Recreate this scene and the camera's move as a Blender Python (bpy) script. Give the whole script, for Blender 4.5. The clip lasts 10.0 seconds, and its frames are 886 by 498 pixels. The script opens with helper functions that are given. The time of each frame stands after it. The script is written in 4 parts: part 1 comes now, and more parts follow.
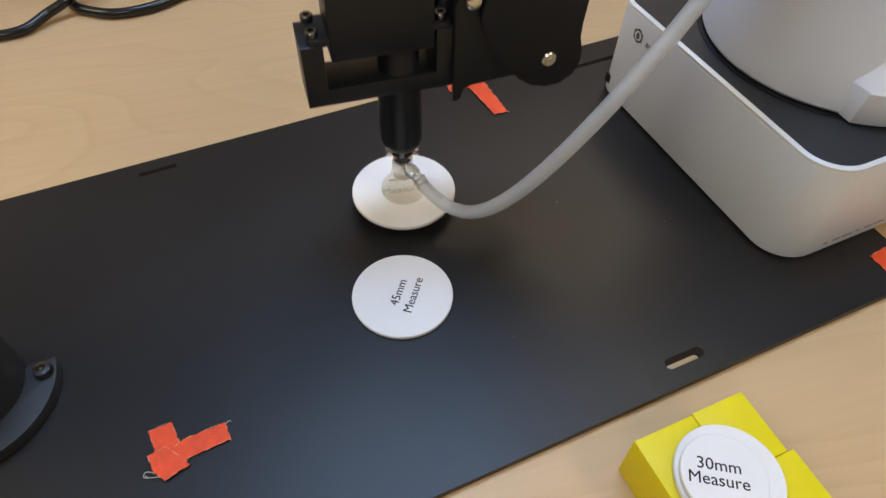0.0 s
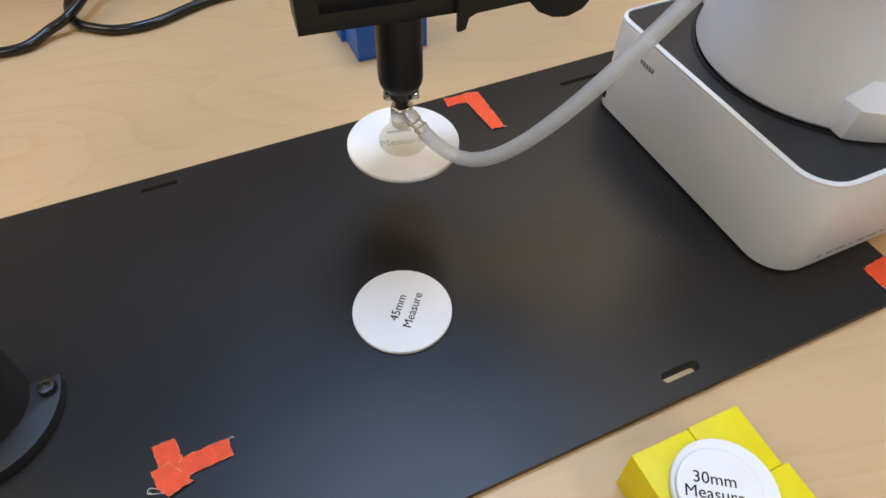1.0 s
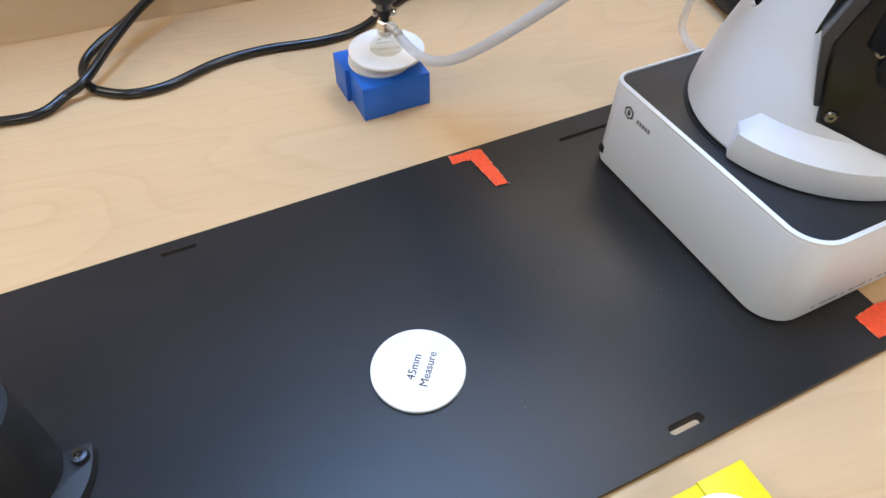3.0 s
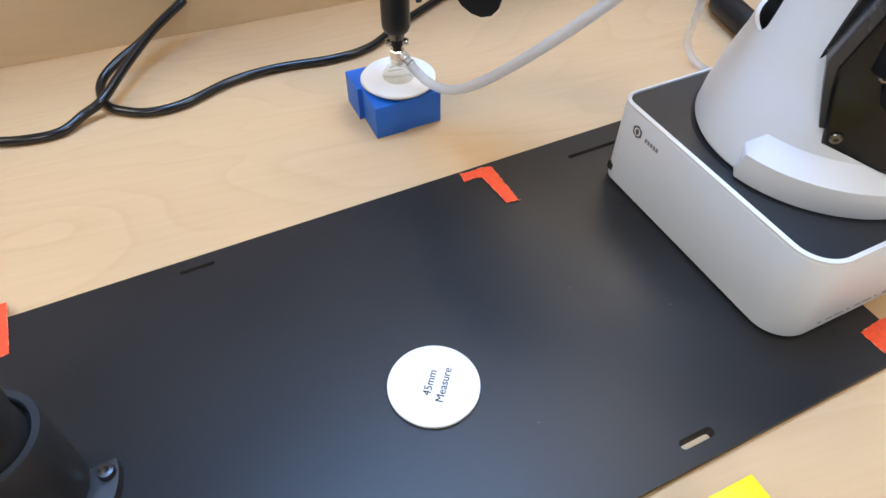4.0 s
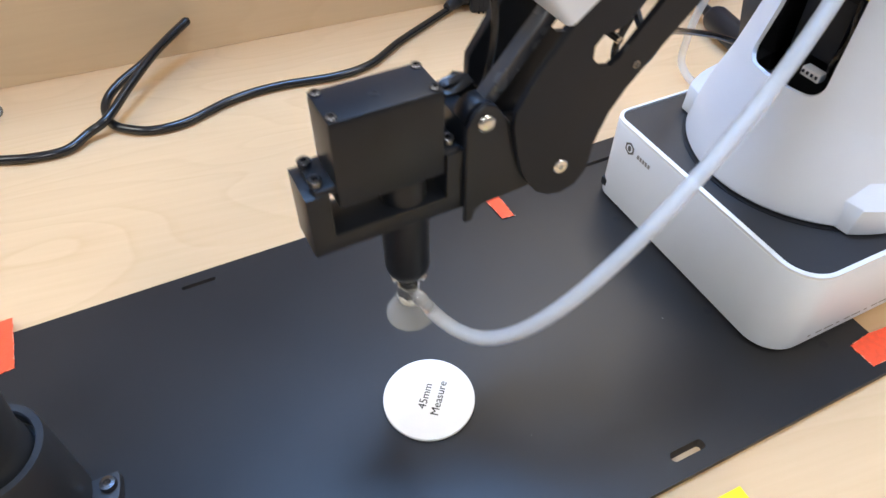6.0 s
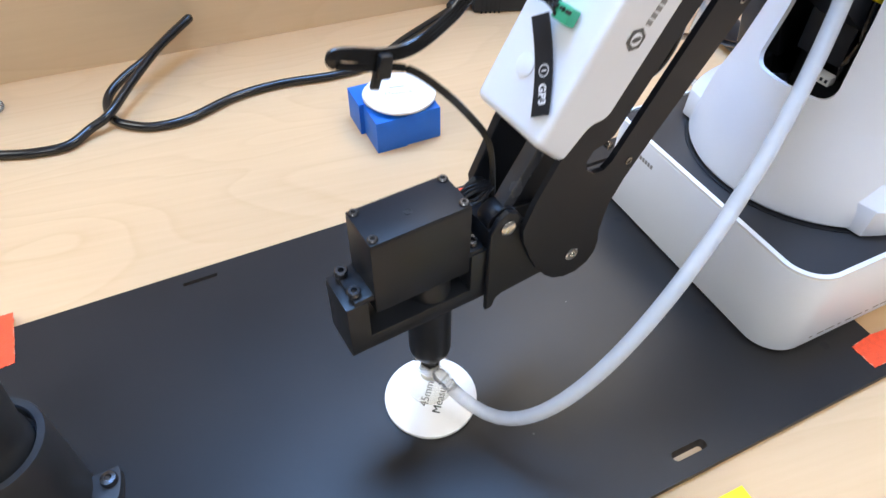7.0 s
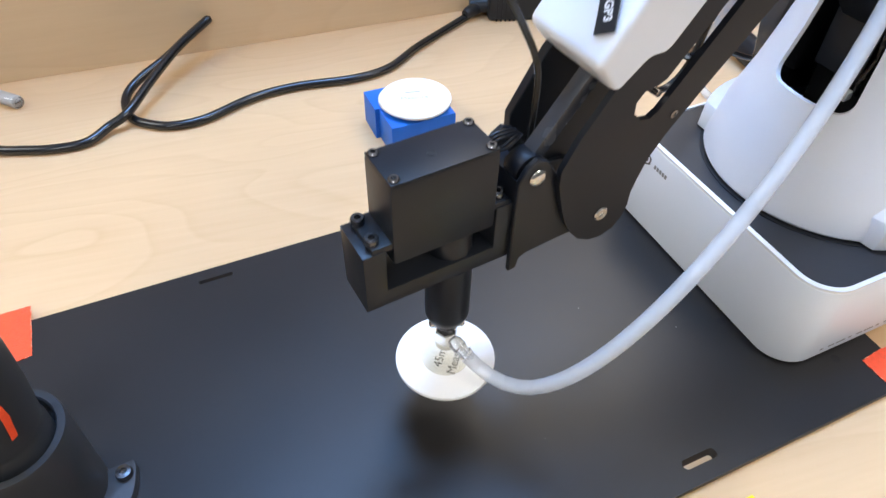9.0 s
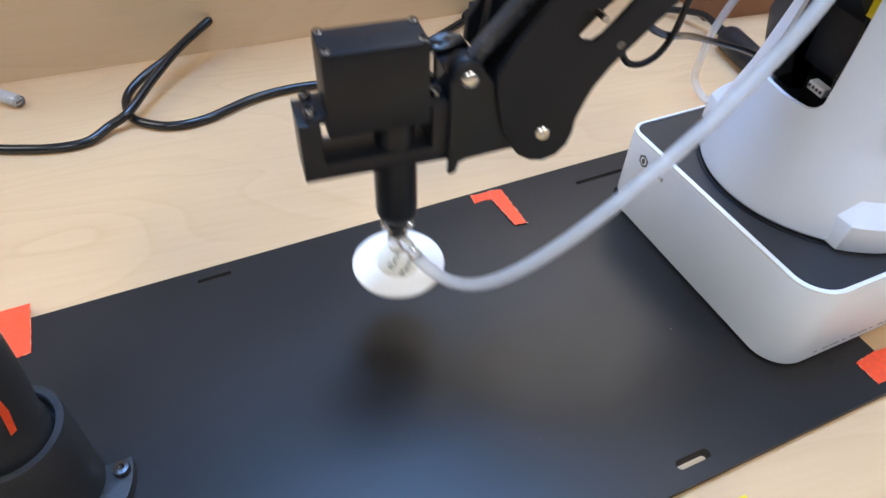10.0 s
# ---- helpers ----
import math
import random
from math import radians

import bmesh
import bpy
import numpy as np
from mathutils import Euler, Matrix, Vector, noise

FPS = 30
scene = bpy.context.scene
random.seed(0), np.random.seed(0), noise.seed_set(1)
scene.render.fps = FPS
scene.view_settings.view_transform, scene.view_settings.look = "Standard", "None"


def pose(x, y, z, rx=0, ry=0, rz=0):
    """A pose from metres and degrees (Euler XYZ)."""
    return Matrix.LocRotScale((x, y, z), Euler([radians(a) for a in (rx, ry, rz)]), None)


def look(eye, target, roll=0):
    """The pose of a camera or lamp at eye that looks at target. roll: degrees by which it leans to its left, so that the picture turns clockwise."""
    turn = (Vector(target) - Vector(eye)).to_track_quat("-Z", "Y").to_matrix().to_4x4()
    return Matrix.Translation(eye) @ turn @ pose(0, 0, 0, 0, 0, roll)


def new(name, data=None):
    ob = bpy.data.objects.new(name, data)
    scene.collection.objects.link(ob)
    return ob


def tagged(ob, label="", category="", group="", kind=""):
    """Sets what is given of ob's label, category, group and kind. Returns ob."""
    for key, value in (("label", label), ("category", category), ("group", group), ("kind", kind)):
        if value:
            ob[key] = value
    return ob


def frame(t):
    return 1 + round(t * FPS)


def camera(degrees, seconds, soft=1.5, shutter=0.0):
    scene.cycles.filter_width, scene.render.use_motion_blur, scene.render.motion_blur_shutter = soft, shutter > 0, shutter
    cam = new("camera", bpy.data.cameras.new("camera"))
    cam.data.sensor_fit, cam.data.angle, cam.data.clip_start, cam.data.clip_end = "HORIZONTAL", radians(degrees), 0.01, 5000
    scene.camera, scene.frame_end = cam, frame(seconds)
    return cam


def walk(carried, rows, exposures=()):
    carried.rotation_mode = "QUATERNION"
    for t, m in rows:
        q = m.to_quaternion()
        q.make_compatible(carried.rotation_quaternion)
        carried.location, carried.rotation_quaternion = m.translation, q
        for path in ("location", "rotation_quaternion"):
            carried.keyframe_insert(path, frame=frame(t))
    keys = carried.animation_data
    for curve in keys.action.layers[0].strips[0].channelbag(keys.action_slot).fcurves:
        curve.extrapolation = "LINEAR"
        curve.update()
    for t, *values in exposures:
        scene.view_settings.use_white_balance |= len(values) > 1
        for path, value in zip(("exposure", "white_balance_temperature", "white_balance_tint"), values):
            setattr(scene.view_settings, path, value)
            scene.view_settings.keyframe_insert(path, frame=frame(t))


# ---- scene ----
cam = camera(66.8, 10.0, shutter=0.5)

EXPOSURES = [(0, -1.09, 7950, 10), (0.5, -0.91, 7880, 10), (1.0, -0.87, 7800, 10), (1.5, -0.91, 7600, 10), (2.0, -0.57, 7000, 10), (4.0, -0.42, 6800, 10), (5.0, -0.35, 6700, 10), (5.5, -0.37, 6550, 10), (6.0, -0.15, 6500, 10), (7.4, -0.07, 6300, 10), (8.5, -0.09, 6350, 10), (9.5, -0.14, 6300, 10), (10, -0.36, 6200, 10)]
PATH = [
    (0, (-0.074, -0.156, 0.247), (0.466, 0.989, -1.302), 1.3),
    (0.5, (-0.075, -0.157, 0.248), (0.478, 0.985, -1.298), 1.5),
    (1, (-0.074, -0.155, 0.253), (0.476, 0.999, -1.285), 1.2),
    (1.5, (-0.078, -0.152, 0.26), (0.481, 1.024, -1.258), 1.3),
    (2, (-0.081, -0.15, 0.27), (0.495, 1.043, -1.228), 1.1),
    (2.5, (-0.079, -0.149, 0.272), (0.512, 1.042, -1.222), 0.8),
    (4, (-0.087, -0.146, 0.285), (0.507, 1.065, -1.192), 0.3),
    (4.5, (-0.086, -0.149, 0.288), (0.495, 1.077, -1.18), -0.2),
    (5, (-0.083, -0.151, 0.292), (0.499, 1.094, -1.161), -1.4),
    (5.5, (-0.079, -0.151, 0.289), (0.522, 1.082, -1.166), -0.6),
    (6, (-0.084, -0.151, 0.292), (0.508, 1.088, -1.163), -0.3),
    (7.5, (-0.087, -0.151, 0.29), (0.518, 1.088, -1.159), 0.7),
    (8, (-0.087, -0.153, 0.292), (0.519, 1.098, -1.146), 0.8),
    (8.5, (-0.091, -0.152, 0.292), (0.511, 1.097, -1.149), 1.2),
    (9, (-0.094, -0.151, 0.292), (0.503, 1.103, -1.146), 1.5),
    (9.5, (-0.093, -0.153, 0.294), (0.506, 1.107, -1.139), 1.7),
    (10, (-0.094, -0.154, 0.293), (0.507, 1.106, -1.14), 1.9),
]
walk(cam, [(t, look(eye, target, roll)) for t, eye, target, roll in PATH], EXPOSURES)

# ---------------------------------------------------------------- light
world = bpy.data.worlds.new("room_air")
scene.world = world
world.use_nodes = True
world.node_tree.nodes["Background"].inputs[0].default_value = (0.75, 0.82, 1.0, 1)
world.node_tree.nodes["Background"].inputs[1].default_value = 0.06


# ---------------------------------------------------------------- materials
def mat(name, color, rough=0.5, metal=0.0, spec=0.5, grain=0.0, scale=400.0, bump=0.0, mottle=0.0, mottle_scale=25.0, trans=0.0, coat=0.0):
    """A plain surface with fine grain in its relief and a wider mottling in its colour."""
    m = bpy.data.materials.new(name)
    m.use_nodes = True
    n, l = m.node_tree.nodes, m.node_tree.links
    b = n["Principled BSDF"]
    b.inputs["Base Color"].default_value = (*color, 1)
    b.inputs["Roughness"].default_value = rough
    b.inputs["Metallic"].default_value = metal
    b.inputs["Specular IOR Level"].default_value = spec
    b.inputs["Transmission Weight"].default_value = trans
    b.inputs["Coat Weight"].default_value = coat
    tc = n.new("ShaderNodeTexCoord")
    if mottle > 0:
        t = n.new("ShaderNodeTexNoise")
        t.inputs["Scale"].default_value = mottle_scale
        t.inputs["Detail"].default_value = 5
        l.new(tc.outputs["Object"], t.inputs["Vector"])
        r = n.new("ShaderNodeMapRange")
        r.inputs[1].default_value, r.inputs[2].default_value = 0.3, 0.7
        r.inputs[3].default_value, r.inputs[4].default_value = 1 - mottle, 1 + mottle
        l.new(t.outputs[0], r.inputs[0])
        mx = n.new("ShaderNodeMix")
        mx.data_type, mx.blend_type = "RGBA", "MULTIPLY"
        mx.inputs[0].default_value = 1
        mx.inputs[6].default_value = (*color, 1)
        l.new(r.outputs[0], mx.inputs[7])
        l.new(mx.outputs[2], b.inputs["Base Color"])
        rr = n.new("ShaderNodeMapRange")
        rr.inputs[1].default_value, rr.inputs[2].default_value = 0.3, 0.7
        rr.inputs[3].default_value, rr.inputs[4].default_value = max(rough - 0.25 * mottle, 0.02), min(rough + 0.25 * mottle, 1)
        l.new(t.outputs[0], rr.inputs[0])
        l.new(rr.outputs[0], b.inputs["Roughness"])
    if bump > 0:
        t2 = n.new("ShaderNodeTexNoise")
        t2.inputs["Scale"].default_value = scale
        t2.inputs["Detail"].default_value = 3
        l.new(tc.outputs["Object"], t2.inputs["Vector"])
        bp = n.new("ShaderNodeBump")
        bp.inputs["Strength"].default_value = bump
        bp.inputs["Distance"].default_value = 0.0004
        l.new(t2.outputs[0], bp.inputs["Height"])
        l.new(bp.outputs[0], b.inputs["Normal"])
    return m


def wood(name, light, dark, turn=0.0, upright=False, seed=0.0):
    """Pale maple laminate: cathedral figure, fine pores and a satin lacquer."""
    m = bpy.data.materials.new(name)
    m.use_nodes = True
    n, l = m.node_tree.nodes, m.node_tree.links
    b = n["Principled BSDF"]
    tc = n.new("ShaderNodeTexCoord")
    mp = n.new("ShaderNodeMapping")
    mp.inputs["Location"].default_value = (seed, seed * 0.7, 0)
    mp.inputs["Rotation"].default_value = (radians(90) if upright else 0, 0, radians(turn))
    l.new(tc.outputs["Object"], mp.inputs["Vector"])

    def stretched(sx, sy, scale, detail, dist=0.0):
        k = n.new("ShaderNodeMapping")
        k.inputs["Scale"].default_value = (sx, sy, 1)
        l.new(mp.outputs[0], k.inputs["Vector"])
        t = n.new("ShaderNodeTexNoise")
        t.inputs["Scale"].default_value = scale
        t.inputs["Detail"].default_value = detail
        t.inputs["Distortion"].default_value = dist
        l.new(k.outputs[0], t.inputs["Vector"])
        return t

    field = stretched(3.0, 11.0, 1.0, 1.5, 0.4)
    mul = n.new("ShaderNodeMath")
    mul.operation = "MULTIPLY"
    mul.inputs[1].default_value = 15.0
    l.new(field.outputs[0], mul.inputs[0])
    fr = n.new("ShaderNodeMath")
    fr.operation = "FRACT"
    l.new(mul.outputs[0], fr.inputs[0])
    rings = n.new("ShaderNodeValToRGB")
    rings.color_ramp.elements[0].position, rings.color_ramp.elements[0].color = 0.0, (0, 0, 0, 1)
    rings.color_ramp.elements[1].position, rings.color_ramp.elements[1].color = 1.0, (0.0, 0.0, 0.0, 1)
    e = rings.color_ramp.elements.new(0.72)
    e.color = (0.24, 0.24, 0.24, 1)
    e = rings.color_ramp.elements.new(0.9)
    e.color = (0.52, 0.52, 0.52, 1)
    l.new(fr.outputs[0], rings.inputs[0])
    fine = stretched(14, 260, 1.0, 4)
    broad = stretched(1.2, 7, 1.0, 3)
    patch = stretched(5, 9, 1.0, 2)
    a = n.new("ShaderNodeMath")
    a.operation = "MULTIPLY"
    l.new(rings.outputs[0], a.inputs[0])
    l.new(patch.outputs[0], a.inputs[1])
    s1 = n.new("ShaderNodeMath")
    s1.operation = "MULTIPLY_ADD"
    s1.inputs[1].default_value = 0.56
    l.new(fine.outputs[0], s1.inputs[0])
    l.new(a.outputs[0], s1.inputs[2])
    s2 = n.new("ShaderNodeMath")
    s2.operation = "MULTIPLY_ADD"
    s2.inputs[1].default_value = 0.6
    l.new(broad.outputs[0], s2.inputs[0])
    l.new(s1.outputs[0], s2.inputs[2])
    rp = n.new("ShaderNodeMapRange")
    rp.inputs[1].default_value, rp.inputs[2].default_value = 0.38, 0.98
    l.new(s2.outputs[0], rp.inputs[0])
    mx = n.new("ShaderNodeMix")
    mx.data_type = "RGBA"
    mx.inputs[6].default_value, mx.inputs[7].default_value = (*light, 1), (*dark, 1)
    l.new(rp.outputs[0], mx.inputs[0])
    l.new(mx.outputs[2], b.inputs["Base Color"])
    b.inputs["Roughness"].default_value = 0.42
    b.inputs["Specular IOR Level"].default_value = 0.4
    bp = n.new("ShaderNodeBump")
    bp.inputs["Strength"].default_value, bp.inputs["Distance"].default_value = 0.12, 0.0003
    l.new(fine.outputs[0], bp.inputs["Height"])
    l.new(bp.outputs[0], b.inputs["Normal"])
    return m


def glow(name, color, strength):
    m = bpy.data.materials.new(name)
    m.use_nodes = True
    n, l = m.node_tree.nodes, m.node_tree.links
    n.clear()
    e = n.new("ShaderNodeEmission")
    e.inputs[0].default_value, e.inputs[1].default_value = (*color, 1), strength
    o = n.new("ShaderNodeOutputMaterial")
    l.new(e.outputs[0], o.inputs[0])
    return m


M_TABLE = wood("maple_top", (0.705, 0.485, 0.278), (0.630, 0.412, 0.222), turn=4)
M_PANEL = wood("maple_panel", (0.700, 0.545, 0.365), (0.635, 0.478, 0.308), upright=True, seed=3.0)
M_PLATE = mat("black_powder_coat", (0.0180, 0.0168, 0.0168), 0.36, spec=0.35, bump=0.10, scale=2600, mottle=0.10, mottle_scale=14)
M_SLOT = mat("cut_edge_black", (0.012, 0.012, 0.013), 0.6, bump=0.1)
M_EDGE = mat("cut_plate_edge", (0.028, 0.022, 0.018), 0.55, bump=0.15, mottle=0.2, mottle_scale=60)
M_WHITE = mat("white_satin_shell", (0.795, 0.840, 0.930), 0.36, bump=0.05, scale=1800, mottle=0.02, mottle_scale=18)
M_RIM = mat("white_shell_rim", (0.82, 0.84, 0.87), 0.32)
M_DECK = mat("charcoal_deck", (0.022, 0.024, 0.029), 0.42, bump=0.1, scale=2200, mottle=0.12, mottle_scale=30)
# near-black, so solid pieces carry the shade of holes, gaps and bays
M_GAP = mat("dark_recess", (0.006, 0.006, 0.008), 0.6)
M_BLACK = mat("black_plastic", (0.0118, 0.0140, 0.0185), 0.36, spec=0.36, bump=0.12, scale=1500, mottle=0.15, mottle_scale=60)
M_BLACKM = mat("black_anodised", (0.0105, 0.0125, 0.0175), 0.40, spec=0.28, bump=0.08, scale=2000, mottle=0.12, mottle_scale=40)
M_STAND = mat("satin_black_stand", (0.026, 0.029, 0.034), 0.46, spec=0.45, bump=0.10, scale=1800, mottle=0.12, mottle_scale=50)
M_SMOKE = mat("smoked_cover", (0.0085, 0.0090, 0.0105), 0.22, spec=0.32, mottle=0.1, mottle_scale=20)
M_STEEL = mat("bright_steel", (0.72, 0.70, 0.66), 0.22, metal=1.0, bump=0.1, scale=900, mottle=0.08, mottle_scale=120)
M_DARKSTEEL = mat("dark_screw_steel", (0.19, 0.19, 0.20), 0.24, metal=1.0, bump=0.1, scale=900)
M_LINK = mat("grey_link", (0.045, 0.050, 0.062), 0.26, spec=0.5, bump=0.05, scale=900, mottle=0.1, mottle_scale=60)
M_DISC = mat("white_printed_disc", (0.875, 0.875, 0.88), 0.5, bump=0.08, scale=900, mottle=0.015, mottle_scale=40)
M_DISC_EDGE = mat("disc_cut_edge", (0.60, 0.59, 0.57), 0.6, bump=0.2, scale=700)
M_INK = mat("black_ink", (0.022, 0.022, 0.022), 0.7, spec=0.12)
M_GREYINK = mat("grey_print", (0.13, 0.13, 0.135), 0.7, spec=0.15)
M_MARK = mat("pale_grey_mark", (0.26, 0.265, 0.28), 0.5)
M_FAINT = mat("faint_print", (0.46, 0.45, 0.45), 0.6)
M_MILK = mat("milky_rubber", (0.78, 0.77, 0.71), 0.4, mottle=0.04, mottle_scale=120)
M_WHITEINK = mat("white_print", (0.80, 0.80, 0.80), 0.5)
M_BLUE = mat("blue_print_plastic", (0.007, 0.135, 0.60), 0.48, bump=0.25, scale=500, mottle=0.06, mottle_scale=50)
M_YELLOW = mat("yellow_print_plastic", (0.86, 0.715, 0.008), 0.5, bump=0.2, scale=500, mottle=0.05, mottle_scale=50)
M_ORANGE = mat("orange_cloth_tape", (0.92, 0.088, 0.022), 0.5, bump=0.9, scale=1400, mottle=0.09, mottle_scale=320)
M_THREAD = mat("pale_thread", (0.62, 0.60, 0.58), 0.8)
M_FRAY = mat("pale_tape_fibre", (0.84, 0.42, 0.30), 0.8)
M_CABLE = mat("black_rubber_cable", (0.011, 0.011, 0.012), 0.24, bump=0.08, scale=800, mottle=0.1, mottle_scale=60)
M_HOSE = mat("milky_silicone", (0.76, 0.80, 0.86), 0.36, spec=0.5, bump=0.05, scale=500, mottle=0.04, mottle_scale=60)
M_HOSE.node_tree.nodes["Principled BSDF"].inputs["Subsurface Weight"].default_value = 0.35
M_HOSE.node_tree.nodes["Principled BSDF"].inputs["Subsurface Radius"].default_value = (0.004, 0.004, 0.004)
hose_nodes = M_HOSE.node_tree
see = hose_nodes.nodes.new("ShaderNodeBsdfTransparent")
see.inputs[0].default_value = (0.95, 0.96, 0.98, 1)
milk = hose_nodes.nodes.new("ShaderNodeMixShader")
milk.inputs[0].default_value = 0.52
hose_nodes.links.new(see.outputs[0], milk.inputs[1])
hose_nodes.links.new(hose_nodes.nodes["Principled BSDF"].outputs[0], milk.inputs[2])
hose_nodes.links.new(milk.outputs[0], hose_nodes.nodes["Material Output"].inputs[0])
M_TUBE = M_HOSE.copy()
M_TUBE.name = "clear_tube_plastic"
M_TUBE.node_tree.nodes["Mix Shader"].inputs[0].default_value = 0.26
M_CUP = mat("clear_silicone_cup", (0.88, 0.87, 0.85), 0.25, spec=0.5, mottle=0.05, mottle_scale=90)
cup_nodes = M_CUP.node_tree
clear = cup_nodes.nodes.new("ShaderNodeBsdfTransparent")
clear.inputs[0].default_value = (0.98, 0.97, 0.93, 1)
blend = cup_nodes.nodes.new("ShaderNodeMixShader")
blend.inputs[0].default_value = 0.16
cup_nodes.links.new(clear.outputs[0], blend.inputs[1])
cup_nodes.links.new(cup_nodes.nodes["Principled BSDF"].outputs[0], blend.inputs[2])
cup_nodes.links.new(blend.outputs[0], cup_nodes.nodes["Material Output"].inputs[0])
M_CLEAR = mat("clear_plastic", (0.90, 0.91, 0.92), 0.12, trans=0.85, mottle=0.03, mottle_scale=80)
M_GREEN = mat("green_connector", (0.05, 0.42, 0.24), 0.4, bump=0.1)
M_CEIL = mat("ceiling_board", (0.72, 0.70, 0.66), 0.9, bump=0.3, scale=120, mottle=0.04, mottle_scale=6)
M_WALL = mat("painted_wall", (0.26, 0.25, 0.24), 0.85, bump=0.2, scale=150, mottle=0.05, mottle_scale=4)
M_FLOOR = mat("carpet_floor", (0.08, 0.08, 0.085), 0.95, bump=0.5, scale=300, mottle=0.12, mottle_scale=9)
M_LAMP = glow("cool_lamp", (0.29, 0.53, 1.0), 36.0)
M_LAMPW = glow("white_lamp", (0.98, 0.985, 0.94), 11.0)
M_LAMPR = glow("plain_lamp", (1.0, 0.92, 0.83), 9.6)
M_LAMPK = glow("key_lamp", (1.0, 0.96, 0.91), 32.0)
M_LAMPF = glow("fill_lamp", (0.96, 0.97, 1.0), 30.0)
M_FRAME = mat("lamp_frame", (0.7, 0.7, 0.7), 0.4)
M_BROWN = mat("brown_box", (0.22, 0.10, 0.05), 0.6, bump=0.1, mottle=0.1)


# ---------------------------------------------------------------- shapes
def bm_box(sx, sy, sz, c=(0, 0, 0), bevel=0.0, seg=2, m=None, bm=None):
    bm = bm or bmesh.new()
    t = Matrix.Translation(c) @ (m or Matrix.Identity(4)) @ Matrix.Diagonal((sx, sy, sz, 1))
    r = bmesh.ops.create_cube(bm, size=1.0, matrix=t)
    if bevel > 0:
        es = {e for v in r["verts"] for e in v.link_edges}
        bmesh.ops.bevel(bm, geom=list(es), offset=bevel, segments=seg, profile=0.6, affect="EDGES")
    return bm


def bm_prism(pts, z0, z1, bevel=0.0, seg=2, m=None, bm=None):
    """An outline in x and y, drawn up from z0 to z1; m turns it afterwards."""
    bm = bm or bmesh.new()
    own = bmesh.new()
    vs = [own.verts.new((x, y, z0)) for x, y in pts]
    f = own.faces.new(vs)
    own.normal_update()
    if f.normal.z > 0:
        f.normal_flip()
    r = bmesh.ops.extrude_face_region(own, geom=[f])
    top = [v for v in r["geom"] if isinstance(v, bmesh.types.BMVert)]
    for v in top:
        v.co.z = z1
    own.normal_update()
    bmesh.ops.recalc_face_normals(own, faces=own.faces)
    if bevel > 0:
        es = [e for e in own.edges if abs(e.verts[0].co.z - e.verts[1].co.z) < 1e-7]
        bmesh.ops.bevel(own, geom=es, offset=bevel, segments=seg, profile=0.6, affect="EDGES")
    add(bm, own, m)
    return bm


def add(bm, own, m=None):
    """Adds the bmesh own to bm, turned by m, and frees it."""
    if m is not None:
        own.transform(m)
    tmp = bpy.data.meshes.new("tmp")
    own.to_mesh(tmp)
    own.free()
    bm.from_mesh(tmp)
    bpy.data.meshes.remove(tmp)
    return bm


def rounded(x0, x1, y0, y1, r, seg=8, back=None):
    """The outline of a rectangle with rounded corners; back: another radius for the two corners at y1."""
    pts = []
    q = r if back is None else back
    for cx, cy, a0, r in ((x1 - q, y1 - q, 0, q), (x0 + q, y1 - q, 90, q), (x0 + r, y0 + r, 180, r), (x1 - r, y0 + r, 270, r)):
        for i in range(seg + 1):
            a = radians(a0 + 90 * i / seg)
            pts.append((cx + r * math.cos(a), cy + r * math.sin(a)))
    return pts


def bm_lathe(profile, seg=32, m=None, bm=None):
    """A turned shape about z from a profile of (radius, z), from bottom to top, closed at its ends."""
    bm = bm or bmesh.new()
    own = bmesh.new()
    rings = []
    for r, z in profile:
        if r < 1e-6:
            rings.append([own.verts.new((0, 0, z))])
        else:
            rings.append([own.verts.new((r * math.cos(2 * math.pi * i / seg), r * math.sin(2 * math.pi * i / seg), z)) for i in range(seg)])
    for a, b in zip(rings, rings[1:]):
        for i in range(seg):
            j = (i + 1) % seg
            if len(a) == 1 and len(b) == 1:
                continue
            if len(a) == 1:
                own.faces.new((a[0], b[j], b[i]))
            elif len(b) == 1:
                own.faces.new((a[i], a[j], b[0]))
            else:
                own.faces.new((a[i], a[j], b[j], b[i]))
    for ring, flip in ((rings[0], True), (rings[-1], False)):
        if len(ring) > 1:
            own.faces.new(ring[::-1] if flip else ring)
    add(bm, own, m)
    return bm


def bm_tube(points, radius, seg=12, flat=None, bm=None):
    """A round cable (or a flat ribbon, with its half thickness) along points."""
    bm = bm or bmesh.new()
    pts = [Vector(p) for p in points]
    up = Vector((0, 0, 1))
    last = None
    for i, p in enumerate(pts):
        d = (pts[min(i + 1, len(pts) - 1)] - pts[max(i - 1, 0)]).normalized()
        side = d.cross(up)
        side = side.normalized() if side.length > 1e-4 else Vector((1, 0, 0))
        nrm = side.cross(d).normalized()
        ring = []
        for k in range(seg):
            a = 2 * math.pi * k / seg
            ring.append(bm.verts.new(p + side * radius * math.cos(a) + nrm * (flat or radius) * math.sin(a)))
        if last:
            for k in range(seg):
                j = (k + 1) % seg
                bm.faces.new((last[k], last[j], ring[j], ring[k]))
        else:
            bm.faces.new(ring[::-1])
        last = ring
    bm.faces.new(last)
    bmesh.ops.recalc_face_normals(bm, faces=bm.faces)
    return bm


